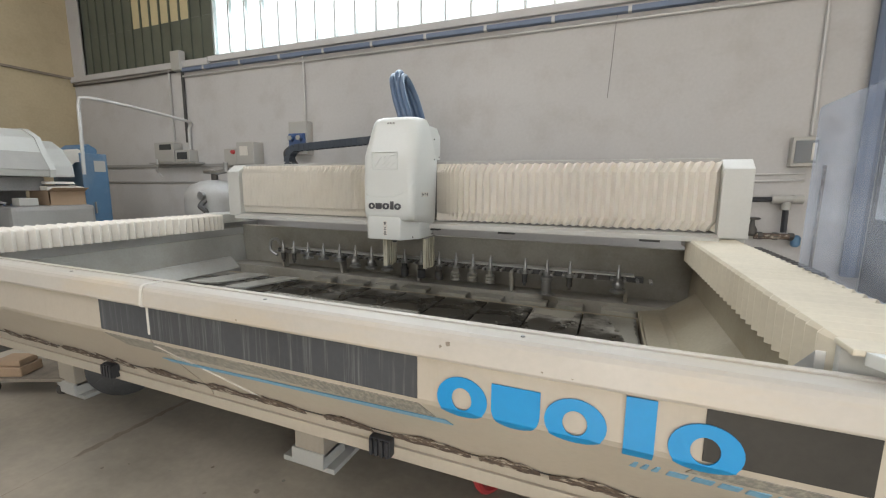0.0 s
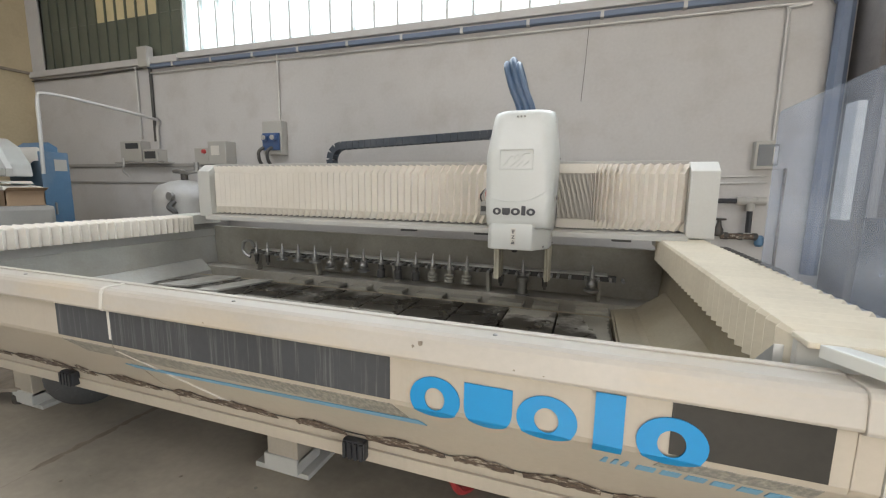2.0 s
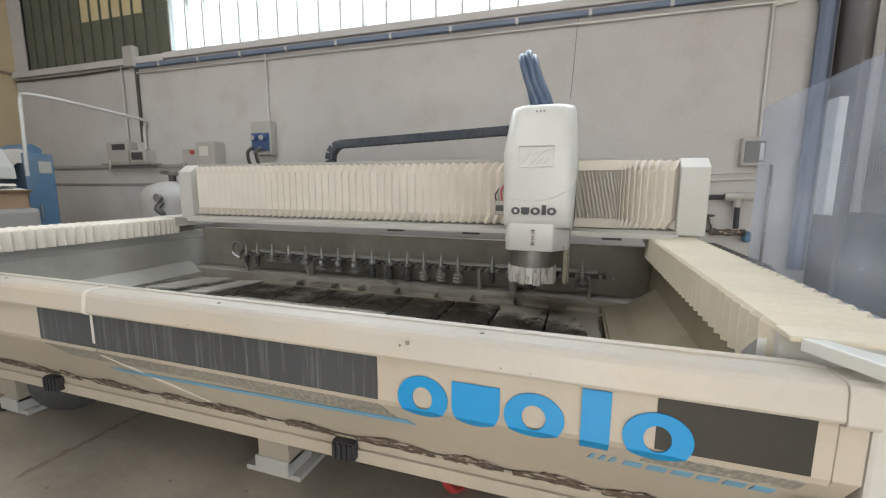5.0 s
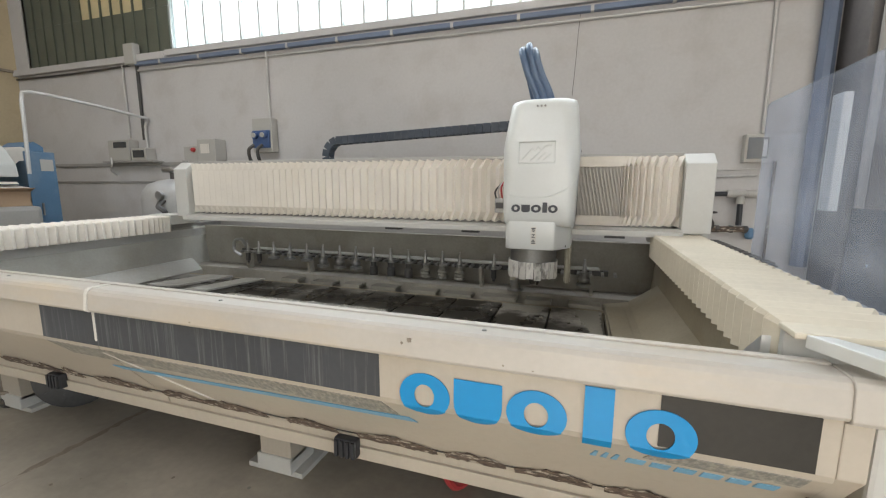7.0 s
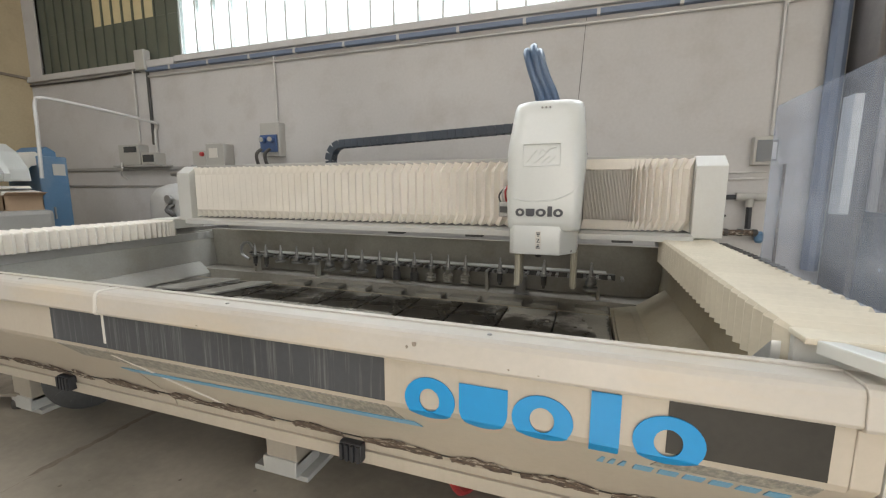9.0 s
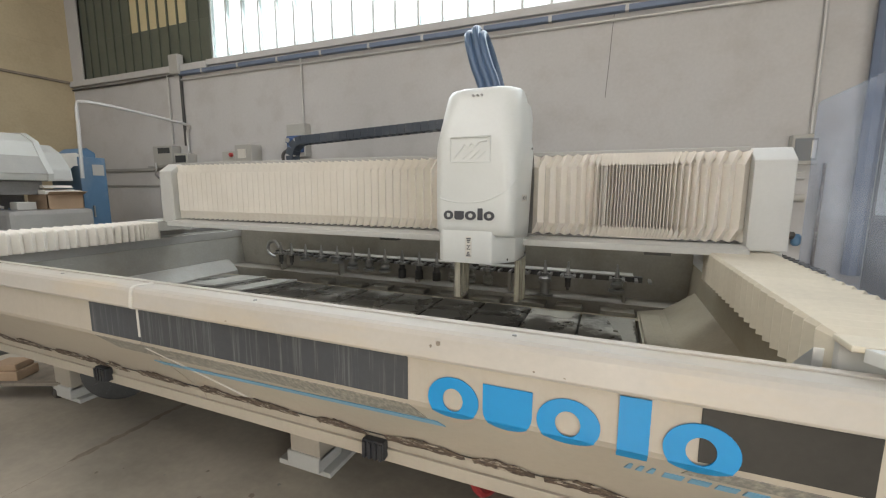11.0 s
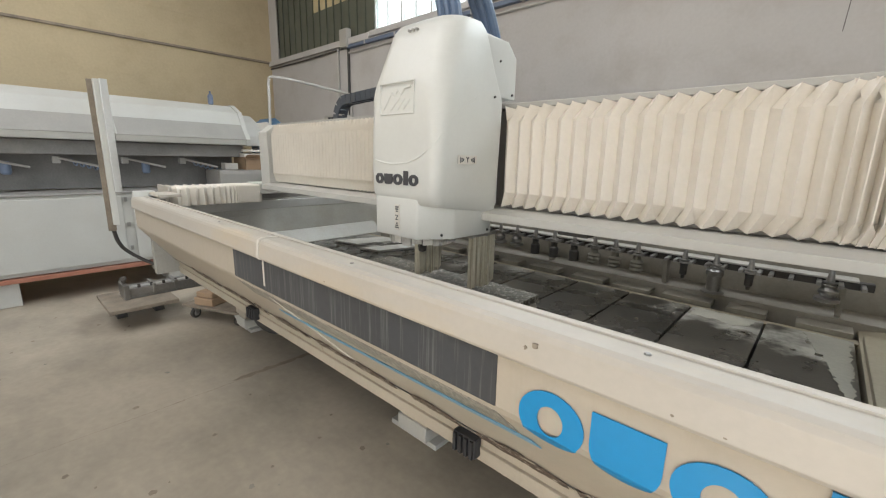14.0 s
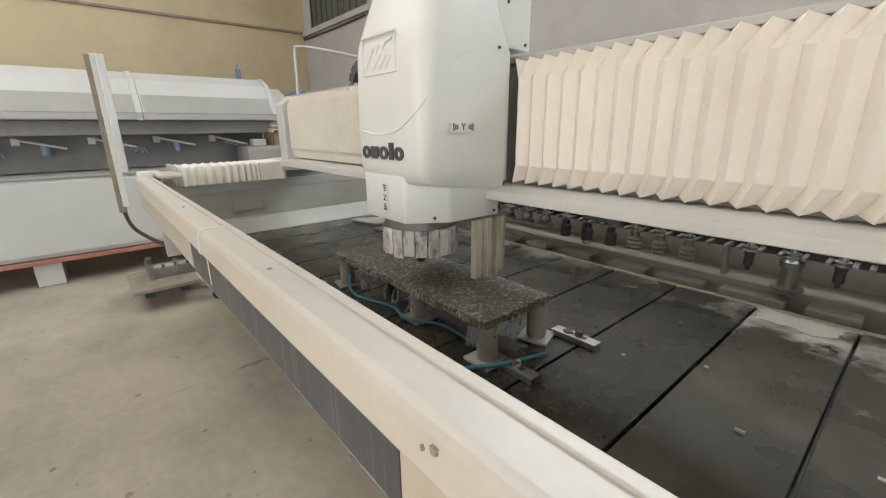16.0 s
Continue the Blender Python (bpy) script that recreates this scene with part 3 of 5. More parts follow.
# ---- the machine bed ----
BX0, BX1, SEAM = -3.68, 0.555, -1.575
bed = thing("machine_bed", "long off-white stone machining bed with raised rims and worn paint", "machine bed")
RIM = [(0.962, 1.136), (0.944, 1.142), (0.940, 1.150), (0.946, 1.205), (0.952, 1.217), (0.964, 1.223), (1.026, 1.221), (1.036, 1.216), (1.040, 1.205), (1.042, 1.12), (1.02, 1.12)]
PANEL = [(0.960, 1.140), (0.960, 1.012), (0.966, 0.995), (1.195, 0.700), (1.205, 0.66), (1.24, 0.66), (1.24, 0.70), (1.02, 0.99), (1.015, 1.140)]
for a, b, nm in ((BX0, SEAM - 0.004, "front_panel"), (SEAM + 0.004, BX1, "front_panel")):
    part(nm, bm_prism(PANEL, a, b), M_BED, bed)
    part("rim", bm_prism(RIM, a, b, bev=0.002), M_RIM, bed)
part("rim_lip", bm_box(BX0, BX1, 1.024, 1.046, 1.205, 1.2265, 0.003), M_RIM, bed, "raised inner edge of the rim")
part("seam_strip", bm_prism([(p[0] - 0.003 if p[0] < 1.0 else p[0], p[1] + (0.003 if p[1] > 1.21 else 0)) for p in RIM], SEAM - 0.012, SEAM + 0.004), M_PAPER, bed, "pale sealed joint")
part("seam_strip", bm_box(SEAM - 0.006, SEAM + 0.006, 0.9565, 0.965, 1.03, 1.136), M_PAPER, bed)
SL = Vector((0.229, -0.295)).normalized()


def on_slope(s, lift=0.002):
    """Place at s metres down the sloping lower panel."""
    return 0.966 + SL[0] * s - lift * 0.79, 0.995 + SL[1] * s - lift * 0.61


def slope_strip(outline, thick=0.002, bm=None, lift=0.0):
    """A thin plate on the sloping panel: outline of (x, s)."""
    b = bmesh.new()
    low = [b.verts.new((x, *on_slope(s, lift))) for x, s in outline]
    top = [b.verts.new((x, *on_slope(s, lift + thick))) for x, s in outline]
    b.faces.new(top[::-1]), b.faces.new(low)
    for i in range(len(outline)):
        j = (i + 1) % len(outline)
        b.faces.new((low[i], low[j], top[j], top[i]))
    return merged(bm, b)


part("seam_strip", slope_strip([(SEAM - 0.006, 0.02), (SEAM + 0.006, 0.02), (SEAM + 0.36, 0.33), (SEAM + 0.345, 0.33)], 0.004), M_PAPER, bed)
part("dark_panel", bm_box(-1.872, -0.45, 0.9575, 0.9605, 1.012, 1.136), M_DARK, bed, "dark grey panel with pale water runs")
part("dark_panel", bm_box(0.236, 0.521, 0.9575, 0.9605, 1.014, 1.135), M_PLAIN, bed, "dark grey panel")
# lighter grey bands down the slope below the dark panels
part("grey_band", slope_strip([(-1.872, 0.0), (-0.45, 0.0), (-0.415, 0.075), (-1.80, 0.075)]), M_GREYDECAL, bed, "grey lower band with pale streaks")
part("grey_band", slope_strip([(0.235, 0.0), (0.521, 0.0), (0.517, 0.05), (0.215, 0.05)]), M_GREYDECAL, bed)
part("blue_stripe", slope_strip([(-1.64, 0.125), (-0.385, 0.075), (-0.365, 0.10), (-1.60, 0.145)], 0.0025, lift=0.002), M_BLUEPALE, bed, "thin pale blue stripe")


def ring_shape(cx, cz, rx, rz, hx, hz, y0, y1):
    """A plain oval ring standing on the panel."""
    b = bmesh.new()
    k = 28
    rows = [[b.verts.new((cx + fx * math.cos(a), y, cz + fz * math.sin(a))) for a in (i * 2 * math.pi / k for i in range(k))] for y, fx, fz in ((y1, rx, rz), (y0, rx, rz), (y0, hx, hz), (y1, hx, hz))]
    for u, v in zip(rows, rows[1:] + rows[:1]):
        for i in range(k):
            b.faces.new((u[i], u[(i + 1) % k], v[(i + 1) % k], v[i]))
    return merged(None, b)


def cut(poly, below):
    """The part of a convex outline of (x, v) with v above or below the fold at v = 0."""
    out = []
    for (xa, va), (xb, vb) in zip(poly, poly[1:] + poly[:1]):
        ina, inb = (va >= 0) == below, (vb >= 0) == below
        if ina:
            out.append((xa, va))
        if ina != inb:
            out.append((xa + (xb - xa) * va / (va - vb), 0.0))
    return out


def wrapped(polys):
    """Thin vinyl over the fold of the front panel: v runs down, from the upright face on to the slope."""
    b = bmesh.new()
    for poly in polys:
        for below in (False, True):
            piece = cut(poly, below)
            if len(piece) < 3:
                continue
            if below:
                lo, hi = [[b.verts.new((x, *on_slope(v - 0.012, lift)) if v > 1e-6 else (x, y, 1.0045)) for x, v in piece] for lift, y in ((0.003, 0.9575), (0.0052, 0.9545))]
            else:
                lo, hi = [[b.verts.new((x, y, 1.0045 - v)) for x, v in piece] for y in (0.9575, 0.9545)]
            b.faces.new(hi)
            for q in range(len(piece)):
                r = (q + 1) % len(piece)
                b.faces.new((lo[q], lo[r], hi[r], hi[q]))
    bmesh.ops.remove_doubles(b, verts=b.verts[:], dist=1e-5)
    return merged(None, b)


def oval_quads(cx, cv, rx, rv, hx, hv, k=32):
    ang = [i * 2 * math.pi / k for i in range(k + 1)]
    return [[(cx + rx * math.cos(a), cv + rv * math.sin(a)), (cx + rx * math.cos(c), cv + rv * math.sin(c)), (cx + hx * math.cos(c), cv + hv * math.sin(c)), (cx + hx * math.cos(a), cv + hv * math.sin(a))] for a, c in zip(ang, ang[1:])]


# plain blue shapes of the maker's mark
for kind_, cx, hw in [("ring", -0.318, 0.070), ("block", -0.175, 0.062), ("ring", -0.03, 0.072), ("bar", 0.108, 0.05), ("ring", 0.24, 0.072)]:
    if kind_ == "ring":
        shape = oval_quads(cx, -0.034, hw, 0.062, hw * 0.40, 0.032)
    elif kind_ == "block":
        shape = [[(cx - hw, -0.095), (cx + hw, -0.095)] + [(cx + hw * math.cos(a), -0.03 + 0.06 * math.sin(a)) for a in (i * math.pi / 14 for i in range(15))]]
    else:
        shape = [[(cx - 0.030, -0.128), (cx + 0.034, -0.128), (cx + 0.034, 0.028), (cx - 0.030, 0.028)]]
    part("blue_shape", wrapped(shape), M_BLUEV, bed, "plain blue printed shape")
for i in range(6):
    xa = 0.185 + i * 0.053
    part("pale_shape", slope_strip([(xa, 0.07), (xa + 0.04, 0.07), (xa + 0.036, 0.098), (xa - 0.004, 0.098)], 0.0022), M_BLUEPALE, bed, "small pale blue printed bar")
for i in range(3):
    part("pale_shape", slope_strip([(0.10 + i * 0.024, 0.095), (0.11 + i * 0.024, 0.062), (0.118 + i * 0.024, 0.062), (0.114 + i * 0.024, 0.095)], 0.0022), M_BLUEPALE, bed)
# corroded lower edge with peeling patches
part("edge_strip", slope_strip([(BX0, 0.33), (BX1, 0.33), (BX1, 0.337), (BX0, 0.337)], 0.003), M_DKSTEEL, bed, "dark rusty line along the lower edge")
rng = random.Random(4)
x = -3.2
while x < 0.45:
    w2 = rng.uniform(0.10, 0.34)
    k = 14
    up = [(x + w2 * i / k, 0.325 - 0.05 * math.sin(math.pi * i / k) * rng.uniform(0.5, 1.0)) for i in range(k + 1)]
    dn = [(x + w2 * i / k, 0.356 + rng.uniform(0.0, 0.016)) for i in range(k, -1, -1)]
    part("peeling_patch", slope_strip(up + dn, 0.002, lift=0.003), M_RUST, bed, "peeling rust-brown paint patch")
    x += w2 + rng.uniform(0.0, 0.10)
part("lower_lip", bm_prism([(1.192, 0.664), (1.20, 0.61), (1.26, 0.61), (1.26, 0.66)], BX0, BX1, bev=0.003), M_BED, bed)
for xl in (-2.27, -0.70, 0.30):
    lt = part("latch", bm_box(xl - 0.045, xl + 0.045, 1.165, 1.20, 0.63, 0.70, 0.008), M_BLACK, bed, "black rubber latch with ribs")
    for i in range(4):
        part("rib", bm_box(xl - 0.038 + i * 0.022, xl - 0.026 + i * 0.022, 1.156, 1.166, 0.635, 0.695), M_BLACK, lt)
# right and left end pieces of the front
part("rim_end", bm_prism([(p[0] - 0.004 if p[0] < 1 else p[0] + 0.004, p[1] + (0.004 if p[1] > 1.2 else -0.004)) for p in RIM], BX1, BX1 + 0.055, bev=0.003), M_RIM, bed)
part("end_panel", bm_prism([(0.957, 1.137), (0.957, 1.012), (1.2, 0.69), (1.26, 0.69), (1.26, 1.137)], BX1, BX1 + 0.048, bev=0.004), M_BED, bed)
part("corner_post", bm_box(BX1 + 0.075, BX1 + 0.30, 1.00, 1.20, 0.02, 1.21, 0.01), M_CAP, bed)
part("bracket_bar", bm_prism([(0.515, 1.05), (0.56, 1.05), (0.67, 0.935), (0.67, 0.90), (0.60, 0.90)], 1.245, 1.275, "z", 0.004), M_HEAD, bed, "white flat bracket")
part("gusset", bm_prism([(1.10, 1.14), (1.10, 1.25), (1.24, 1.14)], 0.455, 0.475, "x", 0.002), M_ALU, bed)
# two small boxes whose colour stands for a warm reflected glow
for xl in (0.53, 0.62):
    part("glow_patch", bm_box(xl, xl + 0.05, 0.985, 1.0, 0.905, 0.935, 0.004), M_ORANGE if xl > 0.6 else M_RUST, bed, "small patch coloured as a warm reflection")
part("end_plate", bm_box(BX0 - 0.05, BX0 - 0.005, 0.965, 1.10, 1.08, 1.262, 0.006), M_HEAD, bed)
part("end_plate", bm_box(BX0 - 0.02, -3.42, 1.06, 1.20, 1.23, 1.25, 0.004), M_RIM, bed)

for px, py in ((-0.169, 0.993), (-1.02, 0.99), (-2.1, 0.99)):
    part("screw", bm_cyl((px, py, 1.2215), 0.007, 0.005, 0.004, 10), M_STEEL, bed)
crng = random.Random(9)
for px, py, r in ((-0.907, 1.030, 0.022), (-0.62, 1.030, 0.014), (-1.62, 1.028, 0.016), (0.1, 1.03, 0.012), (-2.3, 1.028, 0.02)):
    out = [(px + r * crng.uniform(0.5, 1.3) * math.cos(a), py + min(r, 0.007) * crng.uniform(0.5, 1.1) * math.sin(a)) for a in (k * math.pi / 5 for k in range(10))]
    part("chip", bm_prism(out, 1.2222, 1.2236, "z"), M_WOOD, bed, "chipped brown spot in the paint")
for px, pz, r in ((-0.354, 1.192, 0.008), (-0.375, 1.182, 0.004), (-0.11, 1.16, 0.003), (-0.04, 1.155, 0.004), (-1.1, 1.155, 0.005)):
    out = [(px + r * crng.uniform(0.5, 1.2) * math.cos(a), pz + r * crng.uniform(0.5, 1.2) * math.sin(a)) for a in (k * math.pi / 4 for k in range(8))]
    part("chip", bm_prism(out, 0.9405, 0.946, "y"), M_WOOD, bed)

# tub: side walls, sloping floor, back
TZ = 0.732
for s, xi in ((1, 0.60), (-1, -3.74)):
    part("side_wall", bm_prism([(xi, 1.15), (xi + s * 0.03, 1.15), (xi + s * 0.03, 0.62), (xi - s * 0.05, 0.62), (xi - s * 0.03, 0.80)], 1.05, 3.42, "y"), M_TUBY if s > 0 else M_TUB, bed)
    part("rail_strip", bm_box(min(xi - s * 0.012, xi), max(xi - s * 0.012, xi), 1.10, 3.40, 1.06, 1.135, 0.003), M_ALU, bed, "pale metal strip under the bellows")
    part("rail_beam", bm_box(min(xi + s * 0.03, xi + s * 0.30), max(xi + s * 0.03, xi + s * 0.30), 1.20, 3.60, 0.35 if s > 0 else 0.86, 1.13, 0.01), M_BED if s > 0 else M_TUB, bed)
part("rail", bm_box(0.62, 0.78, 1.12, 3.60, 1.135, 1.19, 0.006), M_STEEL, bed)
part("rail", bm_box(-3.92, -3.76, 1.12, 3.60, 1.135, 1.19, 0.006), M_STEEL, bed)
part("back_wall", bm_box(-3.74, 0.60, 3.36, 3.42, 0.62, 1.16, 0.005), M_GRIME, bed)
part("back_ledge", bm_box(-3.74, 0.60, 3.14, 3.36, 0.62, 0.775, 0.005), M_GRIME, bed)
part("tub_floor", bm_box(-3.76, 0.62, 1.255, 3.38, 0.60, 0.655), M_TUB, bed)
part("sloping_floor", bm_prism([(0.235, 0.66), (0.235, 0.735), (0.40, 0.765), (0.58, 0.90), (0.60, 0.90), (0.60, 0.66)], 1.27, 3.14, "y"), M_TUBY, bed, "dusty sloping side floor")
part("sloping_floor", bm_prism([(-3.56, 0.66), (-3.56, 0.735), (-3.68, 0.84), (-3.74, 0.84), (-3.74, 0.66)], 1.27, 3.14, "y"), M_TUB, bed)
part("floor_step", bm_box(0.245, 0.36, 1.4, 2.98, 0.70, 0.765, 0.006), M_TUBY, bed)
part("table_rail", bm_box(-3.56, 0.25, 2.95, 3.012, 0.64, 0.722, 0.004), M_TUBY, bed)
me_sl = mesh_of("table_slab", bm_box(-0.166, 0.166, 1.29, 2.945, 0.656, TZ, 0.004), M_SLAB)
for i in range(11):
    o = part("table_slab", me_sl if i > 1 else bm_box(-0.166, 0.166, 1.29, 2.945, 0.656, TZ, 0.004), M_SLABD, bed, "dusty stone table slab" if i < 2 else "wet black stone table slab")
    o.location = (0.052 - 0.3435 * i, 0, 0)
for i in range(9):
    part("pale_tile", bm_box(-2.5 + i * 0.31 + rng.uniform(-0.03, 0.03), -2.27 + i * 0.31 + rng.uniform(-0.05, 0.03), 3.015, 3.135, 0.72, 0.742 + rng.uniform(0.002, 0.01), 0.003), M_TILE, bed, "pale stone offcut")
# two thin pale strips at the table's left end
for a, b, c, d in ((-3.40, -3.12, 2.45, 2.95), (-2.96, -2.76, 2.42, 2.96)):
    part("pale_strip", bm_prism([(a, c), (b, c + 0.05), (b + 0.14, d), (a + 0.16, d - 0.04)], 0.7345, 0.752, "z", 0.003), M_SHEET, bed, "thin pale strip on the table")
def dust_film(outline, seed):
    """A thin ragged film of dried stone dust on the table."""
    r = random.Random(seed)
    ragged = []
    for (xa, ya), (xb, yb) in zip(outline, outline[1:] + outline[:1]):
        n = max(2, int(math.hypot(xb - xa, yb - ya) / 0.02))
        for k in range(n):
            wob = 0.011 if k else 0.0
            ragged.append((xa + (xb - xa) * k / n + r.uniform(-wob, wob), ya + (yb - ya) * k / n + r.uniform(-wob, wob)))
    part("dust_film", bm_prism(ragged, TZ + 0.0003, TZ + 0.0016, "z"), M_TILE, bed, "pale dried stone dust on the table")


dust_film([(0.03, 2.93), (0.20, 2.93), (0.20, 2.20), (0.16, 2.30), (0.13, 2.52), (0.08, 2.72)], 3)
dust_film([(-0.44, 2.93), (-0.15, 2.93), (-0.17, 2.82), (-0.24, 2.76), (-0.33, 2.80), (-0.43, 2.78)], 5)
part("access_plate", bm_box(-3.708, -3.70, 1.55, 1.80, 0.90, 1.01, 0.003), M_TUB, bed)
# feet
for fx, fy in ((-1.46, 1.75), (-3.66, 1.70), (-1.46, 3.2), (-3.72, 3.2), (0.35, 1.75), (0.35, 3.2)):
    ft = part("foot", bm_box(fx - 0.10, fx + 0.10, fy - 0.08, fy + 0.10, 0.10, 0.62, 0.006), M_BED, bed)
    part("base_plate", bm_box(fx - 0.21, fx + 0.15, fy - 0.06, fy + 0.20, 0.004, 0.035, 0.004), M_CAP, ft)
    part("foot_block", bm_box(fx - 0.12, fx + 0.10, fy - 0.09, fy + 0.12, 0.035, 0.13, 0.008), M_CAP, ft)
    part("bolt", bm_cyl((fx + 0.05, fy - 0.02, 0.035), 0.015, 0.015, 0.08, 8), M_STEEL, ft)
part("underframe", bm_box(-3.7, 0.6, 1.45, 3.3, 0.48, 0.60, 0.01), M_DKSTEEL, bed)

# ---- tool rack ----
rack = thing("tool_rack", "grimy steel tool rack with forks along the back of the tub", "tool rack")
RY = 3.10
part("rail", bm_box(-3.05, 0.26, RY + 0.05, RY + 0.10, 0.935, 0.975, 0.004), M_DKSTEEL, rack)
part("pale_cover", bm_box(-2.9, 0.20, RY + 0.03, RY + 0.13, 0.976, 0.986, 0.002), M_SHEET, rack, "dusty pale top of the rack")
for xp in (-3.0, -2.3, -1.5, -0.68, 0.15):
    part("support", bm_prism([(RY + 0.03, 0.94), (RY + 0.13, 0.94), (RY + 0.13, 0.778), (RY + 0.07, 0.778)], xp - 0.012, xp + 0.012), M_GRIME, rack)
part("end_loop", bm_tube([(-3.06, RY + 0.05, 0.90), (-3.13, RY + 0.04, 0.95), (-3.12, RY + 0.04, 1.04), (-3.05, RY + 0.05, 1.06), (-3.0, RY + 0.05, 1.0)], 0.016), M_STEEL, rack, smooth=True)
TX = [(-2.93, 3), (-2.80, 3), (-2.63, 0), (-2.45, 0), (-2.27, 0), (-2.10, 1), (-1.93, 1), (-1.77, 1), (-1.60, 2), (-1.44, 2), (-1.28, 2), (-1.13, 4), (-0.985, 4), (-0.84, 4), (-0.565, 3), (-0.40, 5), (-0.235, 3), (0.095, 1)]
for i, (x0, kd) in enumerate(TX + [(-0.70, None), (-0.10, None), (0.26, None)]):
    f = part("fork", bm_box(x0 - 0.052, x0 - 0.032, RY - 0.05, RY + 0.06, 0.95, 0.968, 0.003), M_STEEL, rack)
    part("fork", bm_box(x0 + 0.032, x0 + 0.052, RY - 0.05, RY + 0.06, 0.95, 0.968, 0.003), M_STEEL, rack)
    if kd is None:
        continue
    tool = thing("tool_holder", "steel spindle tool with a tapered shank hanging in the rack", "tool holder", (x0, RY, 0), "tools in the rack")
    part("taper", bm_lathe([(0.018, 0.97), (0.010, 1.035), (0.007, 1.04), (0.008, 1.062)], seg=14), M_STEEL, tool, smooth=True)
    part("flange", bm_lathe([(0.031, 0.945), (0.031, 0.952), (0.026, 0.957), (0.031, 0.962), (0.031, 0.969)], seg=16), M_STEEL, tool, smooth=True)
    prof = {0: [(0.045, 0.905), (0.05, 0.91), (0.05, 0.925), (0.025, 0.93), (0.025, 0.945)], 1: [(0.03, 0.86), (0.052, 0.868), (0.052, 0.885), (0.025, 0.89), (0.04, 0.91), (0.04, 0.925), (0.025, 0.945)],
            2: [(0.034, 0.83), (0.034, 0.90), (0.024, 0.91), (0.024, 0.945)], 3: [(0.009, 0.85), (0.012, 0.87), (0.02, 0.875), (0.02, 0.92), (0.024, 0.945)],
            4: [(0.036, 0.84), (0.042, 0.85), (0.036, 0.862), (0.042, 0.875), (0.036, 0.887), (0.042, 0.9), (0.024, 0.915), (0.024, 0.945)], 5: [(0.062, 0.798), (0.064, 0.806), (0.036, 0.81), (0.036, 0.90), (0.046, 0.905), (0.046, 0.93), (0.025, 0.945)]}[kd]
    part("grinder", bm_lathe(prof, seg=16), M_TILE if kd == 4 else M_DKSTEEL if kd in (2, 3) else M_STEEL, tool, smooth=True)

# ---- workpiece on the table ----
slab = bmesh.new()
NX, NY = 44, 14
grid = {}
for i in range(NX + 1):
    for j in range(NY + 1):
        edge = i in (0, NX) or j in (0, NY)
        e = 0.006 if edge else 0.0
        for lev, zz in ((0, 0.885), (1, 0.914)):
            grid[i, j, lev] = slab.verts.new((-2.02 + 1.10 * i / NX + rng.uniform(-e, e), 1.615 + 0.365 * j / NY + rng.uniform(-e, e), zz + rng.uniform(-0.001, 0.001)))
for i in range(NX):
    for j in range(NY):
        slab.faces.new((grid[i, j, 1], grid[i + 1, j, 1], grid[i + 1, j + 1, 1], grid[i, j + 1, 1]))
        slab.faces.new((grid[i, j, 0], grid[i, j + 1, 0], grid[i + 1, j + 1, 0], grid[i + 1, j, 0]))
for i in range(NX):
    slab.faces.new((grid[i, 0, 0], grid[i + 1, 0, 0], grid[i + 1, 0, 1], grid[i, 0, 1]))
    slab.faces.new((grid[i, NY, 1], grid[i + 1, NY, 1], grid[i + 1, NY, 0], grid[i, NY, 0]))
for j in range(NY):
    slab.faces.new((grid[0, j, 1], grid[0, j + 1, 1], grid[0, j + 1, 0], grid[0, j, 0]))
    slab.faces.new((grid[NX, j, 0], grid[NX, j + 1, 0], grid[NX, j + 1, 1], grid[NX, j, 1]))
solid("granite_slab", slab, M_GRAN, "wet speckled granite slab resting on round supports", "stone slab")
sup = thing("slab_support", "round grey suction support on a square plate", "support", (-0.965, 1.675, TZ), "supports under the slab")
part("cup", bm_lathe([(0.036, 0.012), (0.038, 0.02), (0.038, 0.125), (0.034, 0.135), (0.034, 0.143), (0.024, 0.145), (0.024, 0.152)], seg=20), M_CUP, sup, smooth=True)
part("plate", bm_box(-0.06, 0.06, -0.06, 0.06, 0.001, 0.012, 0.002), M_TILE, sup)
for px, py in ((-0.955, 1.945), (-1.985, 1.665), (-1.40, 1.70), (-1.95, 1.93)):
    copy_thing(sup, pose(px, py, TZ, 0, 0, rng.uniform(-20, 20)))
for cx, cy in ((-0.86, 1.69), (-0.84, 2.035)):
    cl = thing("slab_clamp", "rusty steel bar clamp with a bolt on the table", "clamp", (cx, cy, TZ), "clamps on the table")
    part("bar", bm_box(-0.09, 0.10, -0.024, 0.024, 0.001, 0.026, 0.004), M_STEEL, cl)
    part("slot", bm_box(-0.05, 0.05, -0.008, 0.008, 0.0262, 0.028), M_DKSTEEL, cl)
    part("bolt", bm_cyl((0.02, 0, 0.026), 0.016, 0.014, 0.022, 6), M_RUST, cl)
    part("washer", bm_cyl((-0.03, 0, 0.026), 0.018, 0.018, 0.005, 12), M_RUST, cl)
solid("air_hose", bm_tube([(-0.80, 1.80, TZ + 0.05), (-0.88, 1.66, TZ + 0.03), (-0.95, 1.58, TZ + 0.015), (-1.02, 1.45, TZ + 0.012), (-1.05, 1.2, TZ + 0.012)], 0.008), M_TEAL, "thin teal air hose lying on the table", "hose", smooth=True)
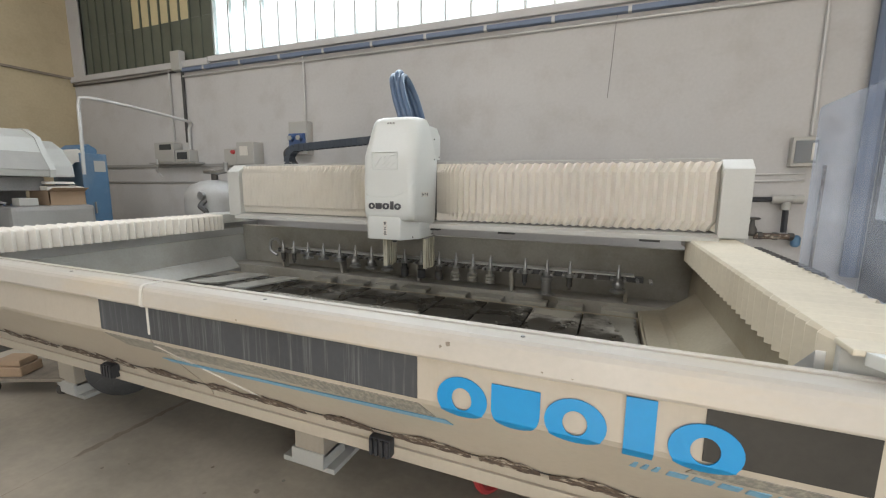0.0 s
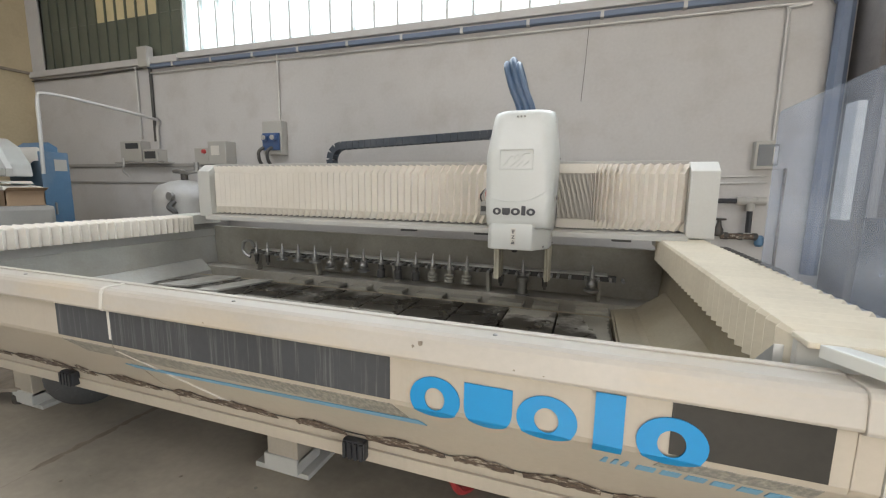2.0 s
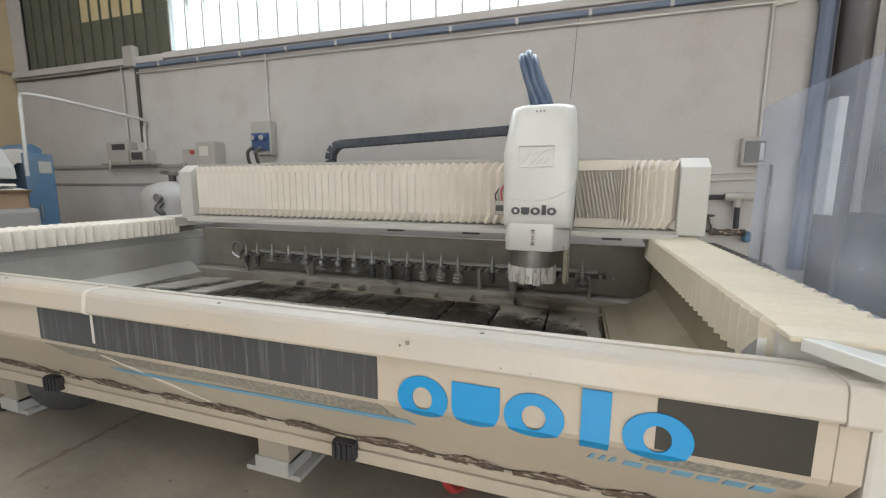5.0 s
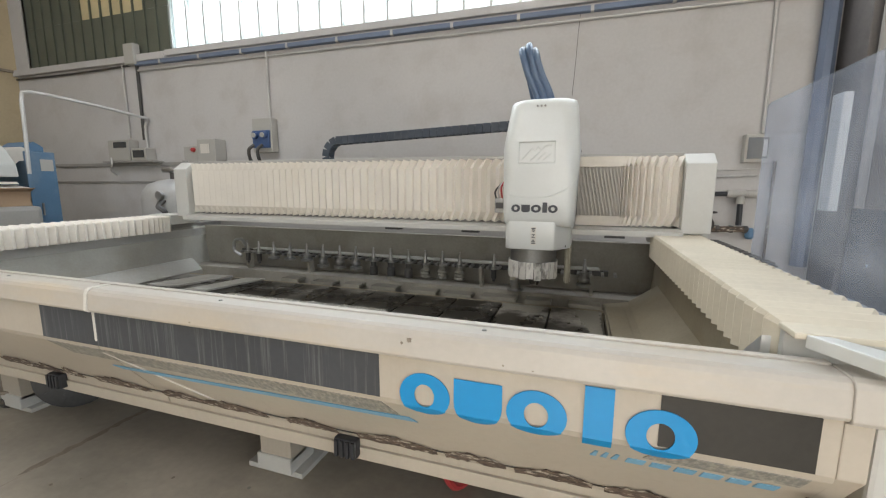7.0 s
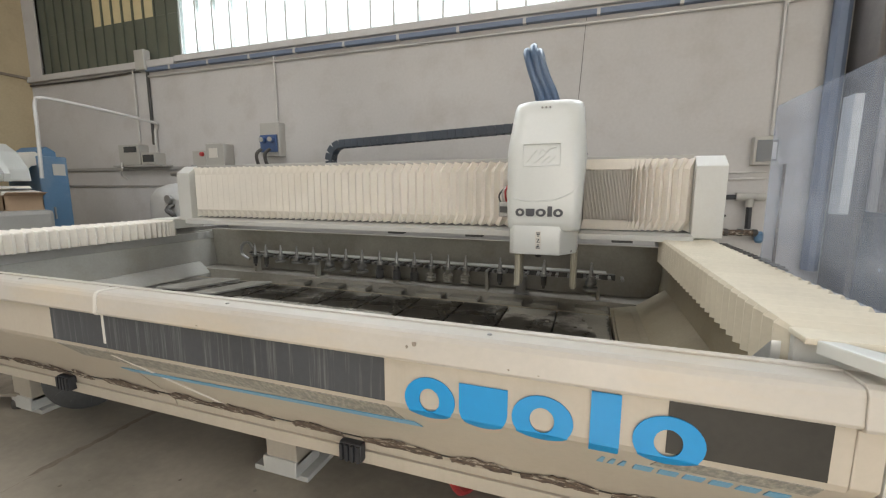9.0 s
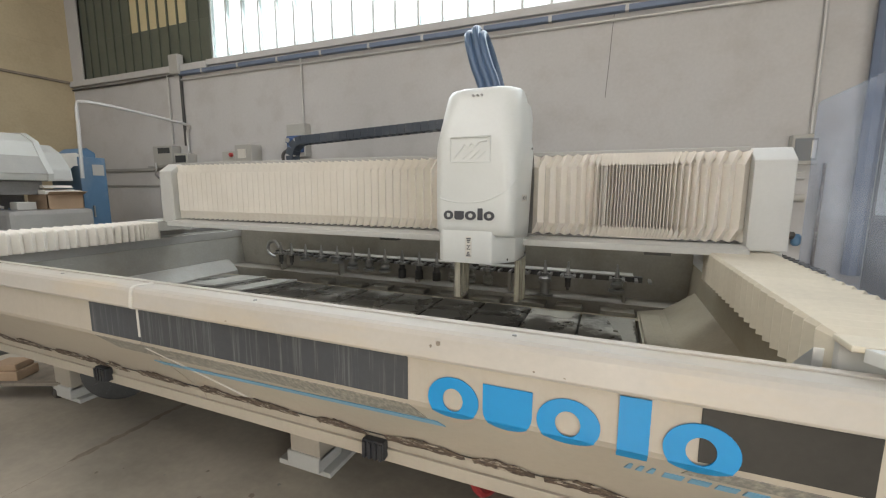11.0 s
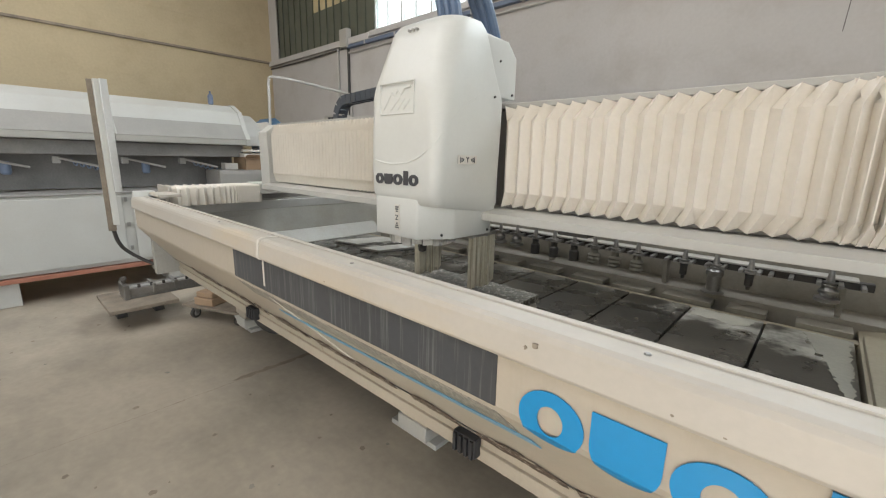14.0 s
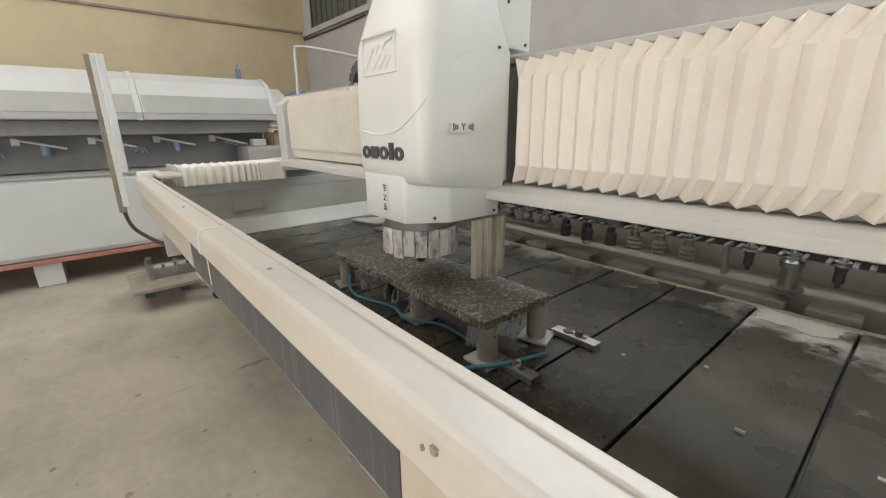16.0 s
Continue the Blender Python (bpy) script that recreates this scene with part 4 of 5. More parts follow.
solid("air_hose", bm_tube([(-1.95, 1.66, TZ + 0.06), (-1.8, 1.60, TZ + 0.02), (-1.55, 1.66, TZ + 0.015), (-1.38, 1.62, TZ + 0.03), (-1.25, 1.72, TZ + 0.012), (-1.0, 1.7, TZ + 0.012)], 0.007), M_TEAL, "thin teal air hose under the slab", "hose", smooth=True)
for i in range(10):
    px, py = rng.uniform(-0.75, 0.15), rng.uniform(1.7, 2.8)
    ch = bm_box(px, px + rng.uniform(0.008, 0.03), py, py + rng.uniform(0.006, 0.015), TZ, TZ + rng.uniform(0.004, 0.012), 0.001)
    solid("stone_chip", ch, M_TILE, "small pale stone chip on the table", "stone chip", "chips on the table")


# ---- the moving gantry ----
GZ0, GZ1 = 1.335, 1.765
gantry = thing("gantry_bridge", "long gantry bridge with cream bellows between two pale end caps", "gantry")
part("beam", bm_box(-3.36, 0.64, 0.085, 0.34, 1.32, 1.765, 0.01), M_GREYM, gantry, "grey steel beam behind the bellows")
part("top_strip", bm_box(-3.36, 0.64, 0.060, 0.30, 1.767, 1.790, 0.003), M_SOCK, gantry, "grey top edge strip")
part("lower_rail", bm_prism([(-0.10, 1.272), (-0.10, 1.306), (-0.02, 1.318), (0.099, 1.318), (0.099, 1.275), (0.0, 1.268)], -3.36, 0.64, bev=0.002), M_CAP, gantry)
for xb in (-1.35, -0.75, 0.2):
    part("clip", bm_box(xb, xb + 0.12, -0.08, -0.02, 1.255, 1.271), M_DKSTEEL, gantry)
CAPP = [(0.13, 1.782), (0.05, 1.782), (-0.035, 1.72), (-0.035, 1.295), (0.30, 1.295), (0.30, 1.782)]
part("end_cap", bm_prism(CAPP, 0.637, 0.80, bev=0.006), M_CAP, gantry)
part("end_cap", bm_prism(CAPP, -3.50, -3.352, bev=0.006), M_CAP, gantry)
for xa, xb in ((0.50, 0.80), (-3.95, -3.66)):
    part("carriage", bm_box(xa, xb, 0.02, 0.34, 1.20, 1.294, 0.006), M_CAP, gantry)

PL = 0.047  # length of one half fold
FRONT = [(0.066, GZ1 - 0.002), (0.0, GZ1 - 0.064), (0.0, GZ0 + 0.062), (0.056, GZ0 + 0.002)]
REAR = [(-0.016, GZ1 + 0.008), (0.0, GZ1 - 0.057), (0.0, GZ0 + 0.056), (-0.012, GZ0 - 0.010)]
OPEN = 49.0  # angle of a half fold that is drawn open


def half_fold(first, second, turn):
    """One cloth panel of a bellows fold between two creases; its ends fold back the other way and lap a little."""
    b = bmesh.new()
    sa, ca = math.sin(radians(turn)), math.cos(radians(turn))
    cols = [[Vector((x0 - dy * sa, dy * ca, z)) for dy, z in prof] for x0, prof in ((0, first), (PL, second))]
    lap = [(cols[0][i] - cols[1][i]) * 0.05 for i in range(4)]
    cols = [[b.verts.new(c + (lap[i] if i in (0, 3) else Vector()) * sgn) for i, c in enumerate(col)] for col, sgn in zip(cols, (1, -1))]
    for i in range(3):
        b.faces.new((cols[0][i], cols[1][i], cols[1][i + 1], cols[0][i + 1]))
    # narrow lip added along the front crease, so shut folds show brighter lines
    edge, out = (cols[1], 1) if turn > 0 else (cols[0], -1)
    lip = [b.verts.new(v.co + Vector((out * 0.0003, 0.0016, 0))) for v in edge[1:3]]
    b.faces.new((edge[1], edge[2], lip[1], lip[0]))
    return mesh_of("pleat", b, M_BELL)


NL, NR = 46, 40
FOLDS = (half_fold(REAR, FRONT, OPEN), half_fold(FRONT, REAR, -OPEN))
pleats_left = [part("pleat", FOLDS[i % 2], None, gantry) for i in range(2 * NL)]
pleats_right = [part("pleat", FOLDS[i % 2], None, gantry) for i in range(2 * NR)]

# the head on the bridge, its own origin in the middle of its front
def head_shell():
    """The moulded head cover: rounded sections from the slanting bottom to the domed top."""
    b = bmesh.new()
    rings = []
    for z, hw, yf, yb in ((1.352, 0.196, -0.402, -0.012), (1.36, 0.203, -0.41, -0.008), (1.40, 0.208, -0.4195, -0.006), (1.50, 0.2115, -0.4195, -0.006), (1.66, 0.217, -0.4195, -0.006), (1.79, 0.2215, -0.4195, -0.01), (1.825, 0.2205, -0.414, -0.03), (1.90, 0.213, -0.388, -0.06),
                          (2.00, 0.203, -0.350, -0.09), (2.055, 0.197, -0.329, -0.11), (2.083, 0.188, -0.305, -0.13), (2.094, 0.165, -0.28, -0.15)):
        rf, rb, k, pts = 0.050 + 0.045 * min(max((z - 1.55) / 0.3, 0), 1), 0.02, 6, []
        for cx, cy, r, a0 in ((hw - rf, yf + rf, rf, -90), (hw - rb, yb - rb, rb, 0), (-hw + rb, yb - rb, rb, 90), (-hw + rf, yf + rf, rf, 180)):
            for i in range(k + 1):
                a = radians(a0 + 90 * i / k)
                pts.append((cx + r * math.cos(a), cy + r * math.sin(a)))
        slant = 0.055 * max(0.0, (1.42 - z) / 0.07)
        rings.append([b.verts.new((x, y, z - slant * (y + 0.42) / 0.42)) for x, y in pts])
    n = len(rings[0])
    for u, v in zip(rings, rings[1:]):
        for i in range(n):
            b.faces.new((u[i], u[(i + 1) % n], v[(i + 1) % n], v[i]))
    b.faces.new(rings[0][::-1]), b.faces.new(rings[-1])
    return merged(None, b)


head = part("spindle_head", head_shell(), M_HEAD, gantry, "white plastic spindle head cover with rounded edges", True)
part("rear_box", bm_prism([(-0.12, 1.81), (-0.12, 2.055), (0.06, 2.05), (0.13, 1.99), (0.13, 1.81)], -0.17, 0.185, "x", 0.008), M_HEAD, head)
part("core", bm_box(-0.18, 0.18, -0.10, 0.03, 1.33, 1.75, 0.01), M_HEAD, head)
part("lower_cover", bm_prism([(-0.19, -0.39), (-0.165, -0.415), (0.10, -0.415), (0.19, -0.28), (0.195, -0.03), (-0.195, -0.03)], 1.205, 1.378, "z", 0.010), M_HEAD, head, smooth=True)
for bx, by, bz in ((0.196, -0.06, 1.34), (0.196, -0.06, 1.225), (0.16, -0.33, 1.225), (0.222, -0.08, 1.80), (0.186, 0.0, 1.96), (0.186, 0.10, 1.83)):
    part("bolt", bm_cyl((bx, by, bz), 0.006, 0.005, 0.005, 8, "x"), M_DKSTEEL, head)
# plain dark shapes of the maker's mark, and the embossed sign
for kind_, cx, hw in (("ring", -0.128, 0.026), ("block", -0.070, 0.025), ("ring", -0.010, 0.029), ("bar", 0.040, 0.013), ("ring", 0.086, 0.027)):
    if kind_ == "ring":
        part("dark_shape", ring_shape(cx, 1.451, hw, 0.023, hw * 0.42, 0.011, -0.4255, -0.4185), M_PRINT, head, "plain dark printed shape")
    elif kind_ == "block":
        part("dark_shape", bm_prism([(cx - hw, 1.473), (cx - hw, 1.438), (cx - hw * 0.6, 1.429), (cx + hw * 0.6, 1.429), (cx + hw, 1.438), (cx + hw, 1.473)], -0.4255, -0.4185, "y"), M_PRINT, head)
    else:
        part("dark_shape", bm_box(cx - hw, cx + hw, -0.4255, -0.4185, 1.429, 1.488, 0.0015), M_PRINT, head)
for fx in ([(-0.12, 1.715), (-0.12, 1.835), (0.085, 1.835), (0.085, 1.715), (-0.12, 1.715)], [(-0.10, 1.735), (-0.045, 1.80), (-0.03, 1.78), (-0.012, 1.805), (0.008, 1.785), (0.03, 1.81), (0.065, 1.815)], [(-0.055, 1.73), (0.0, 1.775)], [(-0.015, 1.73), (0.03, 1.77)], [(0.02, 1.73), (0.06, 1.765)]):
    part("emboss", bm_tube([(a, -0.4185, b) for a, b in fx], 0.0042, 8, smooth=0), M_EMBOSS, head, "raised line of the moulded sign", True)
swp = [(-0.175, 1.535), (-0.13, 1.523), (-0.05, 1.515), (0.06, 1.525), (0.15, 1.565), (0.205, 1.64)]
part("curved_ridge", bm_tube([(a, -0.4175, b) for a, b in swp[:-1]] + [(0.195, -0.400, 1.61), (0.213, -0.35, 1.68), (0.2165, -0.27, 1.75), (0.2185, -0.20, 1.785)], 0.0045, 8), M_HEAD, head, smooth=True)
for i in range(3):
    part("vent_dot", bm_cyl((-0.03 + i * 0.022, -0.345, 2.045), 0.006, 0.006, 0.03, 8, "y"), M_GREYM, head)


def letter(ch, size, m, parent, material):
    cu = bpy.data.curves.new("letter", "FONT")
    cu.body, cu.size, cu.align_x, cu.align_y, cu.extrude, cu.offset = ch, size, "CENTER", "CENTER", 0.0006, 0.0006
    tmp = bpy.data.objects.new("tmp", cu)
    me = bpy.data.meshes.new_from_object(tmp)
    bpy.data.objects.remove(tmp)
    me.materials.append(material)
    o = part("letter", me, None, parent, "printed axis letter " + ch)
    o.matrix_local = m
    return o


# axis marks: Z on the lower front, Y on the side
zp = part("axis_mark", bm_box(-0.036, -0.004, -0.4185, -0.4155, 1.235, 1.345, 0.001), M_PAPER, head, "pale label with dark arrow bars")
letter("Z", 0.03, pose(-0.02, -0.4195, 1.288, 90, 0, 0), zp, M_PRINT)
for s in (1, -1):
    for i in range(3):
        part("arrow_bar", bm_box(-0.02 - 0.006 - i * 0.003, -0.02 + 0.006 + i * 0.003, -0.4195, -0.4186, 1.29 + s * (0.026 + i * 0.009) - 0.003, 1.29 + s * (0.026 + i * 0.009) + 0.003), M_PRINT, zp)
yp = part("axis_mark", bm_box(0.2225, 0.2245, -0.31, -0.19, 1.52, 1.555, 0.0008), M_PAPER, head, "pale label with dark arrow bars")
letter("Y", 0.03, pose(0.2252, -0.25, 1.537, 90, 0, 90), yp, M_PRINT)
for s in (1, -1):
    for i in range(3):
        part("arrow_bar", bm_box(0.2246, 0.2252, -0.25 + s * (0.026 + i * 0.009) - 0.003, -0.25 + s * (0.026 + i * 0.009) + 0.003, 1.537 - 0.006 - i * 0.003, 1.537 + 0.006 + i * 0.003), M_PRINT, yp)
# valve block with wires beside the head
vb = part("valve_block", bm_box(-0.32, -0.215, -0.10, -0.03, 1.40, 1.50, 0.006), M_STEEL, head, "small steel valve block with wires")
for i in range(5):
    part("wire", bm_tube([(-0.31 + i * 0.02, -0.08, 1.49), (-0.315 + i * 0.02, -0.11, 1.545 + 0.012 * i), (-0.27 + i * 0.012, -0.10, 1.60 + 0.012 * i), (-0.215, -0.06, 1.66)], 0.006, 6), (M_DKSTEEL, M_GALV, M_REDHOSE, M_DKSTEEL, M_GALV)[i], vb, smooth=True)
part("valve", bm_box(-0.31, -0.225, -0.115, -0.10, 1.43, 1.47, 0.004), M_DKSTEEL, vb)
# hoses out of the head's top
for i, (xo, top) in enumerate(((-0.03, 2.49), (0.012, 2.51), (0.05, 2.48))):
    part("hose", bm_tube([(xo, -0.12, 2.05), (xo - 0.04, -0.10, 2.17), (xo - 0.09, -0.07, 2.28), (xo - 0.14, -0.02, top - 0.06), (xo - 0.15, 0.08, top - 0.02), (xo - 0.12, 0.2, 2.33), (xo - 0.06, 0.24, 2.1), (xo, 0.22, 1.9)], 0.024, 10), M_HOSE, head, "thick blue-grey hose arching over the head", True)
# brush strips at both sides of the spindle
for sx in (-0.176, 0.176):
    st = part("brush_strip", bm_box(sx - 0.012, sx + 0.012, -0.15, 0.03, 1.19, 1.21, 0.003), M_STEEL, head)
    for i in range(6):
        yy = -0.148 + i * 0.028
        part("strip", bm_prism([(yy, 1.195), (yy + 0.027, 1.195), (yy + 0.026 + rng.uniform(-0.006, 0.004), 0.968 + rng.uniform(-0.02, 0.012)), (yy + rng.uniform(-0.004, 0.006), 0.962 + rng.uniform(-0.02, 0.012))], sx - 0.016 + rng.uniform(-0.006, 0.004), sx + 0.014 + rng.uniform(-0.004, 0.006), "x"), M_STRIP, st, "frayed yellowish strip")
# the spindle sleeve that moves up and down, with its skirt of slats
sleeve = part("spindle_sleeve", bm_cyl((0, 0, 0.06), 0.142, 0.142, 0.20, 32), M_STEEL, head, "steel spindle sleeve with a skirt of wooden slats", True)
for i in range(20):
    a = i * 2 * math.pi / 20
    o = part("slat", bm_box(-0.0215, 0.0215, -0.004, 0.004, 0.0 + rng.uniform(-0.006, 0.006), 0.105, 0.0015), M_SLAT, sleeve, "worn pale slat")
    o.matrix_local = pose(0.148 * math.sin(a), -0.148 * math.cos(a), 0, 0, 0, math.degrees(a))
part("nozzle", bm_lathe([(0.008, -0.06), (0.018, -0.055), (0.022, -0.03), (0.022, 0.0), (0.03, 0.01), (0.03, 0.09)], seg=16), M_DKSTEEL, sleeve, smooth=True)

# energy chain behind the bridge
me_link = bm_box(-0.031, 0.031, -0.045, -0.037, -0.035, 0.035, 0.004)
bm_box(-0.031, 0.031, 0.037, 0.045, -0.035, 0.035, 0.004, bm=me_link)
bm_box(-0.018, 0.018, -0.037, 0.037, 0.024, 0.032, bm=me_link)
bm_box(-0.018, 0.018, -0.037, 0.037, -0.032, -0.024, bm=me_link)
me_link = mesh_of("chain_link", me_link, M_CHAIN)
chain = [part("chain_link", me_link, None, gantry) for _ in range(46)]
part("chain_tray", bm_box(-3.0, 0.4, 0.345, 0.49, 1.64, 1.66, 0.002), M_GALV, gantry)

# ---- bellows over the side rails ----
RIDGE = [(0.0, 1.135), (0.0, 1.274), (0.010, 1.286), (0.275, 1.286), (0.285, 1.274), (0.285, 1.14)]
VALLEY = [(0.030, 1.135), (0.030, 1.262), (0.036, 1.270), (0.249, 1.270), (0.255, 1.262), (0.255, 1.14)]


def rail_hoop(mirror):
    """One fold of a rail bellows: a ridge over the rail with a slope of cloth to either side."""
    b = bmesh.new()
    cols = [[b.verts.new((-p[0] if mirror else p[0], yy, p[1])) for p in outline] for yy, outline in ((-0.034, VALLEY), (-0.0015, RIDGE), (0.0015, RIDGE), (0.034, VALLEY))]
    for u, v in zip(cols, cols[1:]):
        for i in range(len(RIDGE) - 1):
            b.faces.new((u[i], v[i], v[i + 1], u[i + 1]))
    return mesh_of("rail_pleat", b, M_BELL if mirror else M_BELLR)


NF = 31
hoop_r, hoop_l = rail_hoop(False), rail_hoop(True)
rail_right = [part("rail_pleat", hoop_r, None, bed) for _ in range(NF)]
rail_left = [part("rail_pleat", hoop_l, None, bed) for _ in range(NF)]
part("bellows_end", bm_box(0.50, 0.775, 1.105, 1.128, 1.14, 1.268, 0.003), M_CAP, bed)
part("end_cover", bm_box(0.496, 0.86, 1.05, 1.130, 1.262, 1.277, 0.004), M_BELLR, bed, "cream flat cover at the end of the bellows")
part("bellows_end", bm_prism([(-3.96, 1.135), (-3.96, 1.29), (-3.665, 1.29), (-3.665, 1.135)], 1.18, 1.205, "y", 0.004), M_RIM, bed)

# ---- guards ----
gd = thing("side_guard", "hazy clear acrylic side guard with a metal upright", "guard")
part("pane", bm_prism([(0.95, 1.22), (2.38, 1.25), (2.385, 1.955), (2.36, 1.965), (0.95, 1.985)], 0.848, 0.856, "x"), M_GLASSPANE, gd).visible_shadow = False
part("upright", bm_box(0.862, 0.89, 1.80, 1.87, 1.50, 1.90, 0.004), M_CAP, gd)
part("lower_pane", bm_prism([(1.30, 1.0), (1.88, 1.0), (1.86, 1.51), (1.34, 1.51)], 0.96, 0.968, "x"), M_SCREEN, gd, "dark second pane")
part("lower_frame", bm_prism([(1.30, 1.0), (1.325, 1.0), (1.365, 1.52), (1.34, 1.52)], 0.945, 0.959, "x"), M_CAP, gd)
part("foot_rail", bm_box(0.84, 0.93, 0.95, 2.40, 1.14, 1.21, 0.006), M_CAP, gd)
gl = thing("side_guard", "open side guard seen on edge, pale frame with a brown seal", "guard", (-3.90, 0.86, 0), "")
part("frame", bm_prism([(-0.03, 1.0), (0.015, 1.0), (0.015, 2.04), (-0.03, 2.04)], 0.0, 0.035, "y", 0.004), M_HEAD, gl)
part("seal", bm_box(-0.05, -0.035, -0.03, 0.02, 0.95, 2.04, 0.003), M_WOOD, gl, "brown rubber edge seal")
part("flange", bm_box(0.02, 0.05, 0.03, 0.075, 1.25, 2.04, 0.004), M_ALU, gl)
part("cable", bm_tube([(-0.04, 0.0, 0.95), (-0.06, 0.05, 0.80), (-0.02, 0.25, 0.64), (0.05, 0.5, 0.58)], 0.014), M_DKSTEEL, gl, smooth=True)
gr = thing("cable_ladder", "dark wire cable ladder beside the rail", "cable ladder")
for yy in range(16):
    part("rung", bm_box(0.80, 0.98, 2.45 + yy * 0.06, 2.462 + yy * 0.06, 1.20, 1.212), M_DKSTEEL, gr)
for xx in (0.80, 0.97):
    part("side_bar", bm_box(xx, xx + 0.012, 2.42, 3.42, 1.19, 1.2), M_DKSTEEL, gr)
part("foot", bm_box(0.93, 0.95, 2.6, 3.3, 0.0, 1.189), M_DKSTEEL, gr)

# ---- the edge polisher by the west wall ----
pol = thing("edge_polisher", "long white edge polishing machine with a rounded hood", "machine")
y0 = -3.2
for i in range(4):
    a, b = y0 + i * 1.5, y0 + i * 1.5 + 1.46
    part("hood", bm_prism([(-5.98, 1.66), (-5.96, 1.74), (-6.10, 1.93), (-6.20, 2.10), (-6.42, 2.20), (-6.9, 2.22), (-7.1, 2.1), (-7.1, 1.66)], a, b + 0.04, "y", 0.012), M_MACH, pol, "rounded white hood section", True)
    part("hood_band", bm_prism([(-5.955, 1.735), (-6.095, 1.935), (-6.105, 1.93), (-5.97, 1.73)], a + 0.02, b, "y"), M_GREYM, pol)
    part("hood_rib", bm_prism([(-5.97, 1.655), (-5.95, 1.74), (-6.09, 1.93), (-6.19, 2.11), (-6.42, 2.215), (-6.9, 2.235), (-6.9, 2.2), (-6.3, 2.0)], b - 0.02, b + 0.035, "y"), M_MACH, pol)
    part("door", bm_box(-5.735, -5.715, a + 0.02, b - 0.03, 0.34, 1.06, 0.006), M_MACH, pol, "flat white side door")
    for zz in (0.45, 0.72, 1.0):
        part("hinge", bm_box(-5.714, -5.70, b - 0.01, b + 0.02, zz, zz + 0.05, 0.003), M_STEEL, pol)
    part("white_block", bm_box(-6.6, -5.76, a + 0.3, a + 0.52, 0.003, 0.235, 0.008), M_MACH, pol)
part("hood_end", bm_prism([(-6.1, 1.66), (-6.12, 1.8), (-6.3, 2.0), (-6.5, 2.1), (-6.9, 2.1), (-6.9, 1.66)], 2.8, 3.05, "y", 0.02), M_MACH, pol)
part("body", bm_box(-6.95, -5.74, y0, 2.75, 0.30, 1.09, 0.01), M_MACH, pol)
part("top_plate", bm_box(-6.3, -5.72, y0, 2.75, 1.092, 1.105, 0.003), M_GREYM, pol)
# dark grey box and beam fill the machine's open inside
part("cavity", bm_box(-6.75, -6.55, y0, 2.75, 1.106, 1.655), M_CAVITY, pol, "mottled dark inside")
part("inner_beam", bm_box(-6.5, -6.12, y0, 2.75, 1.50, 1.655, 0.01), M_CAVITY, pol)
for i in range(9):
    yy = -2.9 + i * 0.62
    part("nozzle_bar", bm_tube([(-6.3, yy, 1.46), (-6.25, yy + 0.38, 1.36)], 0.014, 6), M_GALV, pol)
    part("spray_head", bm_box(-6.42, -6.33, yy - 0.05, yy + 0.02, 1.40, 1.48, 0.01), M_GALV, pol)
    if i % 2 == 0:
        part("coil_hose", bm_tube([(-6.35 + 0.03 * math.cos(k * 1.3), yy + 0.1 + k * 0.012, 1.42 - 0.0035 * k + 0.03 * math.sin(k * 1.3)) for k in range(34)], 0.009, 6, smooth=2), M_BLUESPR, pol, "blue coiled air hose")
    else:
        part("spindle_motor", bm_lathe([(0.03, 0), (0.045, 0.02), (0.045, 0.12), (0.03, 0.14)], (-6.4, yy + 0.2, 1.28), 12), M_BLUESPR, pol, smooth=True)
part("red_beam", bm_box(-6.7, -5.70, y0, 2.6, 0.248, 0.292, 0.006), M_RED, pol, "faded red steel base beam")
part("grey_cabinet", bm_box(-6.5, -5.95, 2.35, 3.15, 0.0, 1.33, 0.05), M_GREYM, pol, "rounded grey end cabinet")
part("small_box", bm_box(-6.15, -6.0, 2.45, 2.62, 1.335, 1.42, 0.01), M_SOCK, pol)

crd = thing("cardboard_box", "open brown cardboard box with papers on the grey cabinet", "box", (-6.2, 2.9, 1.332))
bx = bm_box(-0.2, 0.2, -0.18, 0.18, 0.0, 0.012)
for q in ((-0.2, -0.19, -0.18, 0.18), (0.19, 0.2, -0.18, 0.18), (-0.2, 0.2, -0.18, -0.17), (-0.2, 0.2, 0.17, 0.18)):
    bm_box(*q, 0.012, 0.17, bm=bx)
part("carton", bx, M_CARD, crd)
part("flap", bm_prism([(0.2, 0.165), (0.29, 0.20), (0.29, 0.205), (0.2, 0.172)], -0.18, 0.18, "y"), M_CARD, crd)
part("papers", bm_prism([(-0.19, 0.172), (0.22, 0.172), (0.23, 0.21), (0.0, 0.235), (-0.2, 0.21)], -0.2, 0.16, "y", 0.004), M_PAPER, crd)
part("papers", bm_prism([(-0.15, 0.245), (0.18, 0.245), (0.14, 0.275), (-0.15, 0.27)], -0.18, 0.1, "y", 0.004), M_PAPER, crd)
cab = thing("blue_cabinet", "tall blue metal cabinet with a pale notice", "cabinet")
part("body", bm_box(-6.9, -6.25, 3.20, 3.50, 0.0, 1.97, 0.012), M_BLUEC, cab)
part("shoulder", bm_prism([(3.25, 1.97), (3.25, 2.03), (3.33, 2.09), (3.42, 2.03), (3.42, 1.97)], -6.8, -6.3, "x", 0.006), M_BLUEC, cab)
part("notice", bm_box(-6.249, -6.245, 3.34, 3.47, 1.74, 1.88), M_SOCK, cab)
part("handle", bm_box(-6.249, -6.235, 3.30, 3.32, 1.2, 1.35, 0.004), M_STEEL, cab)
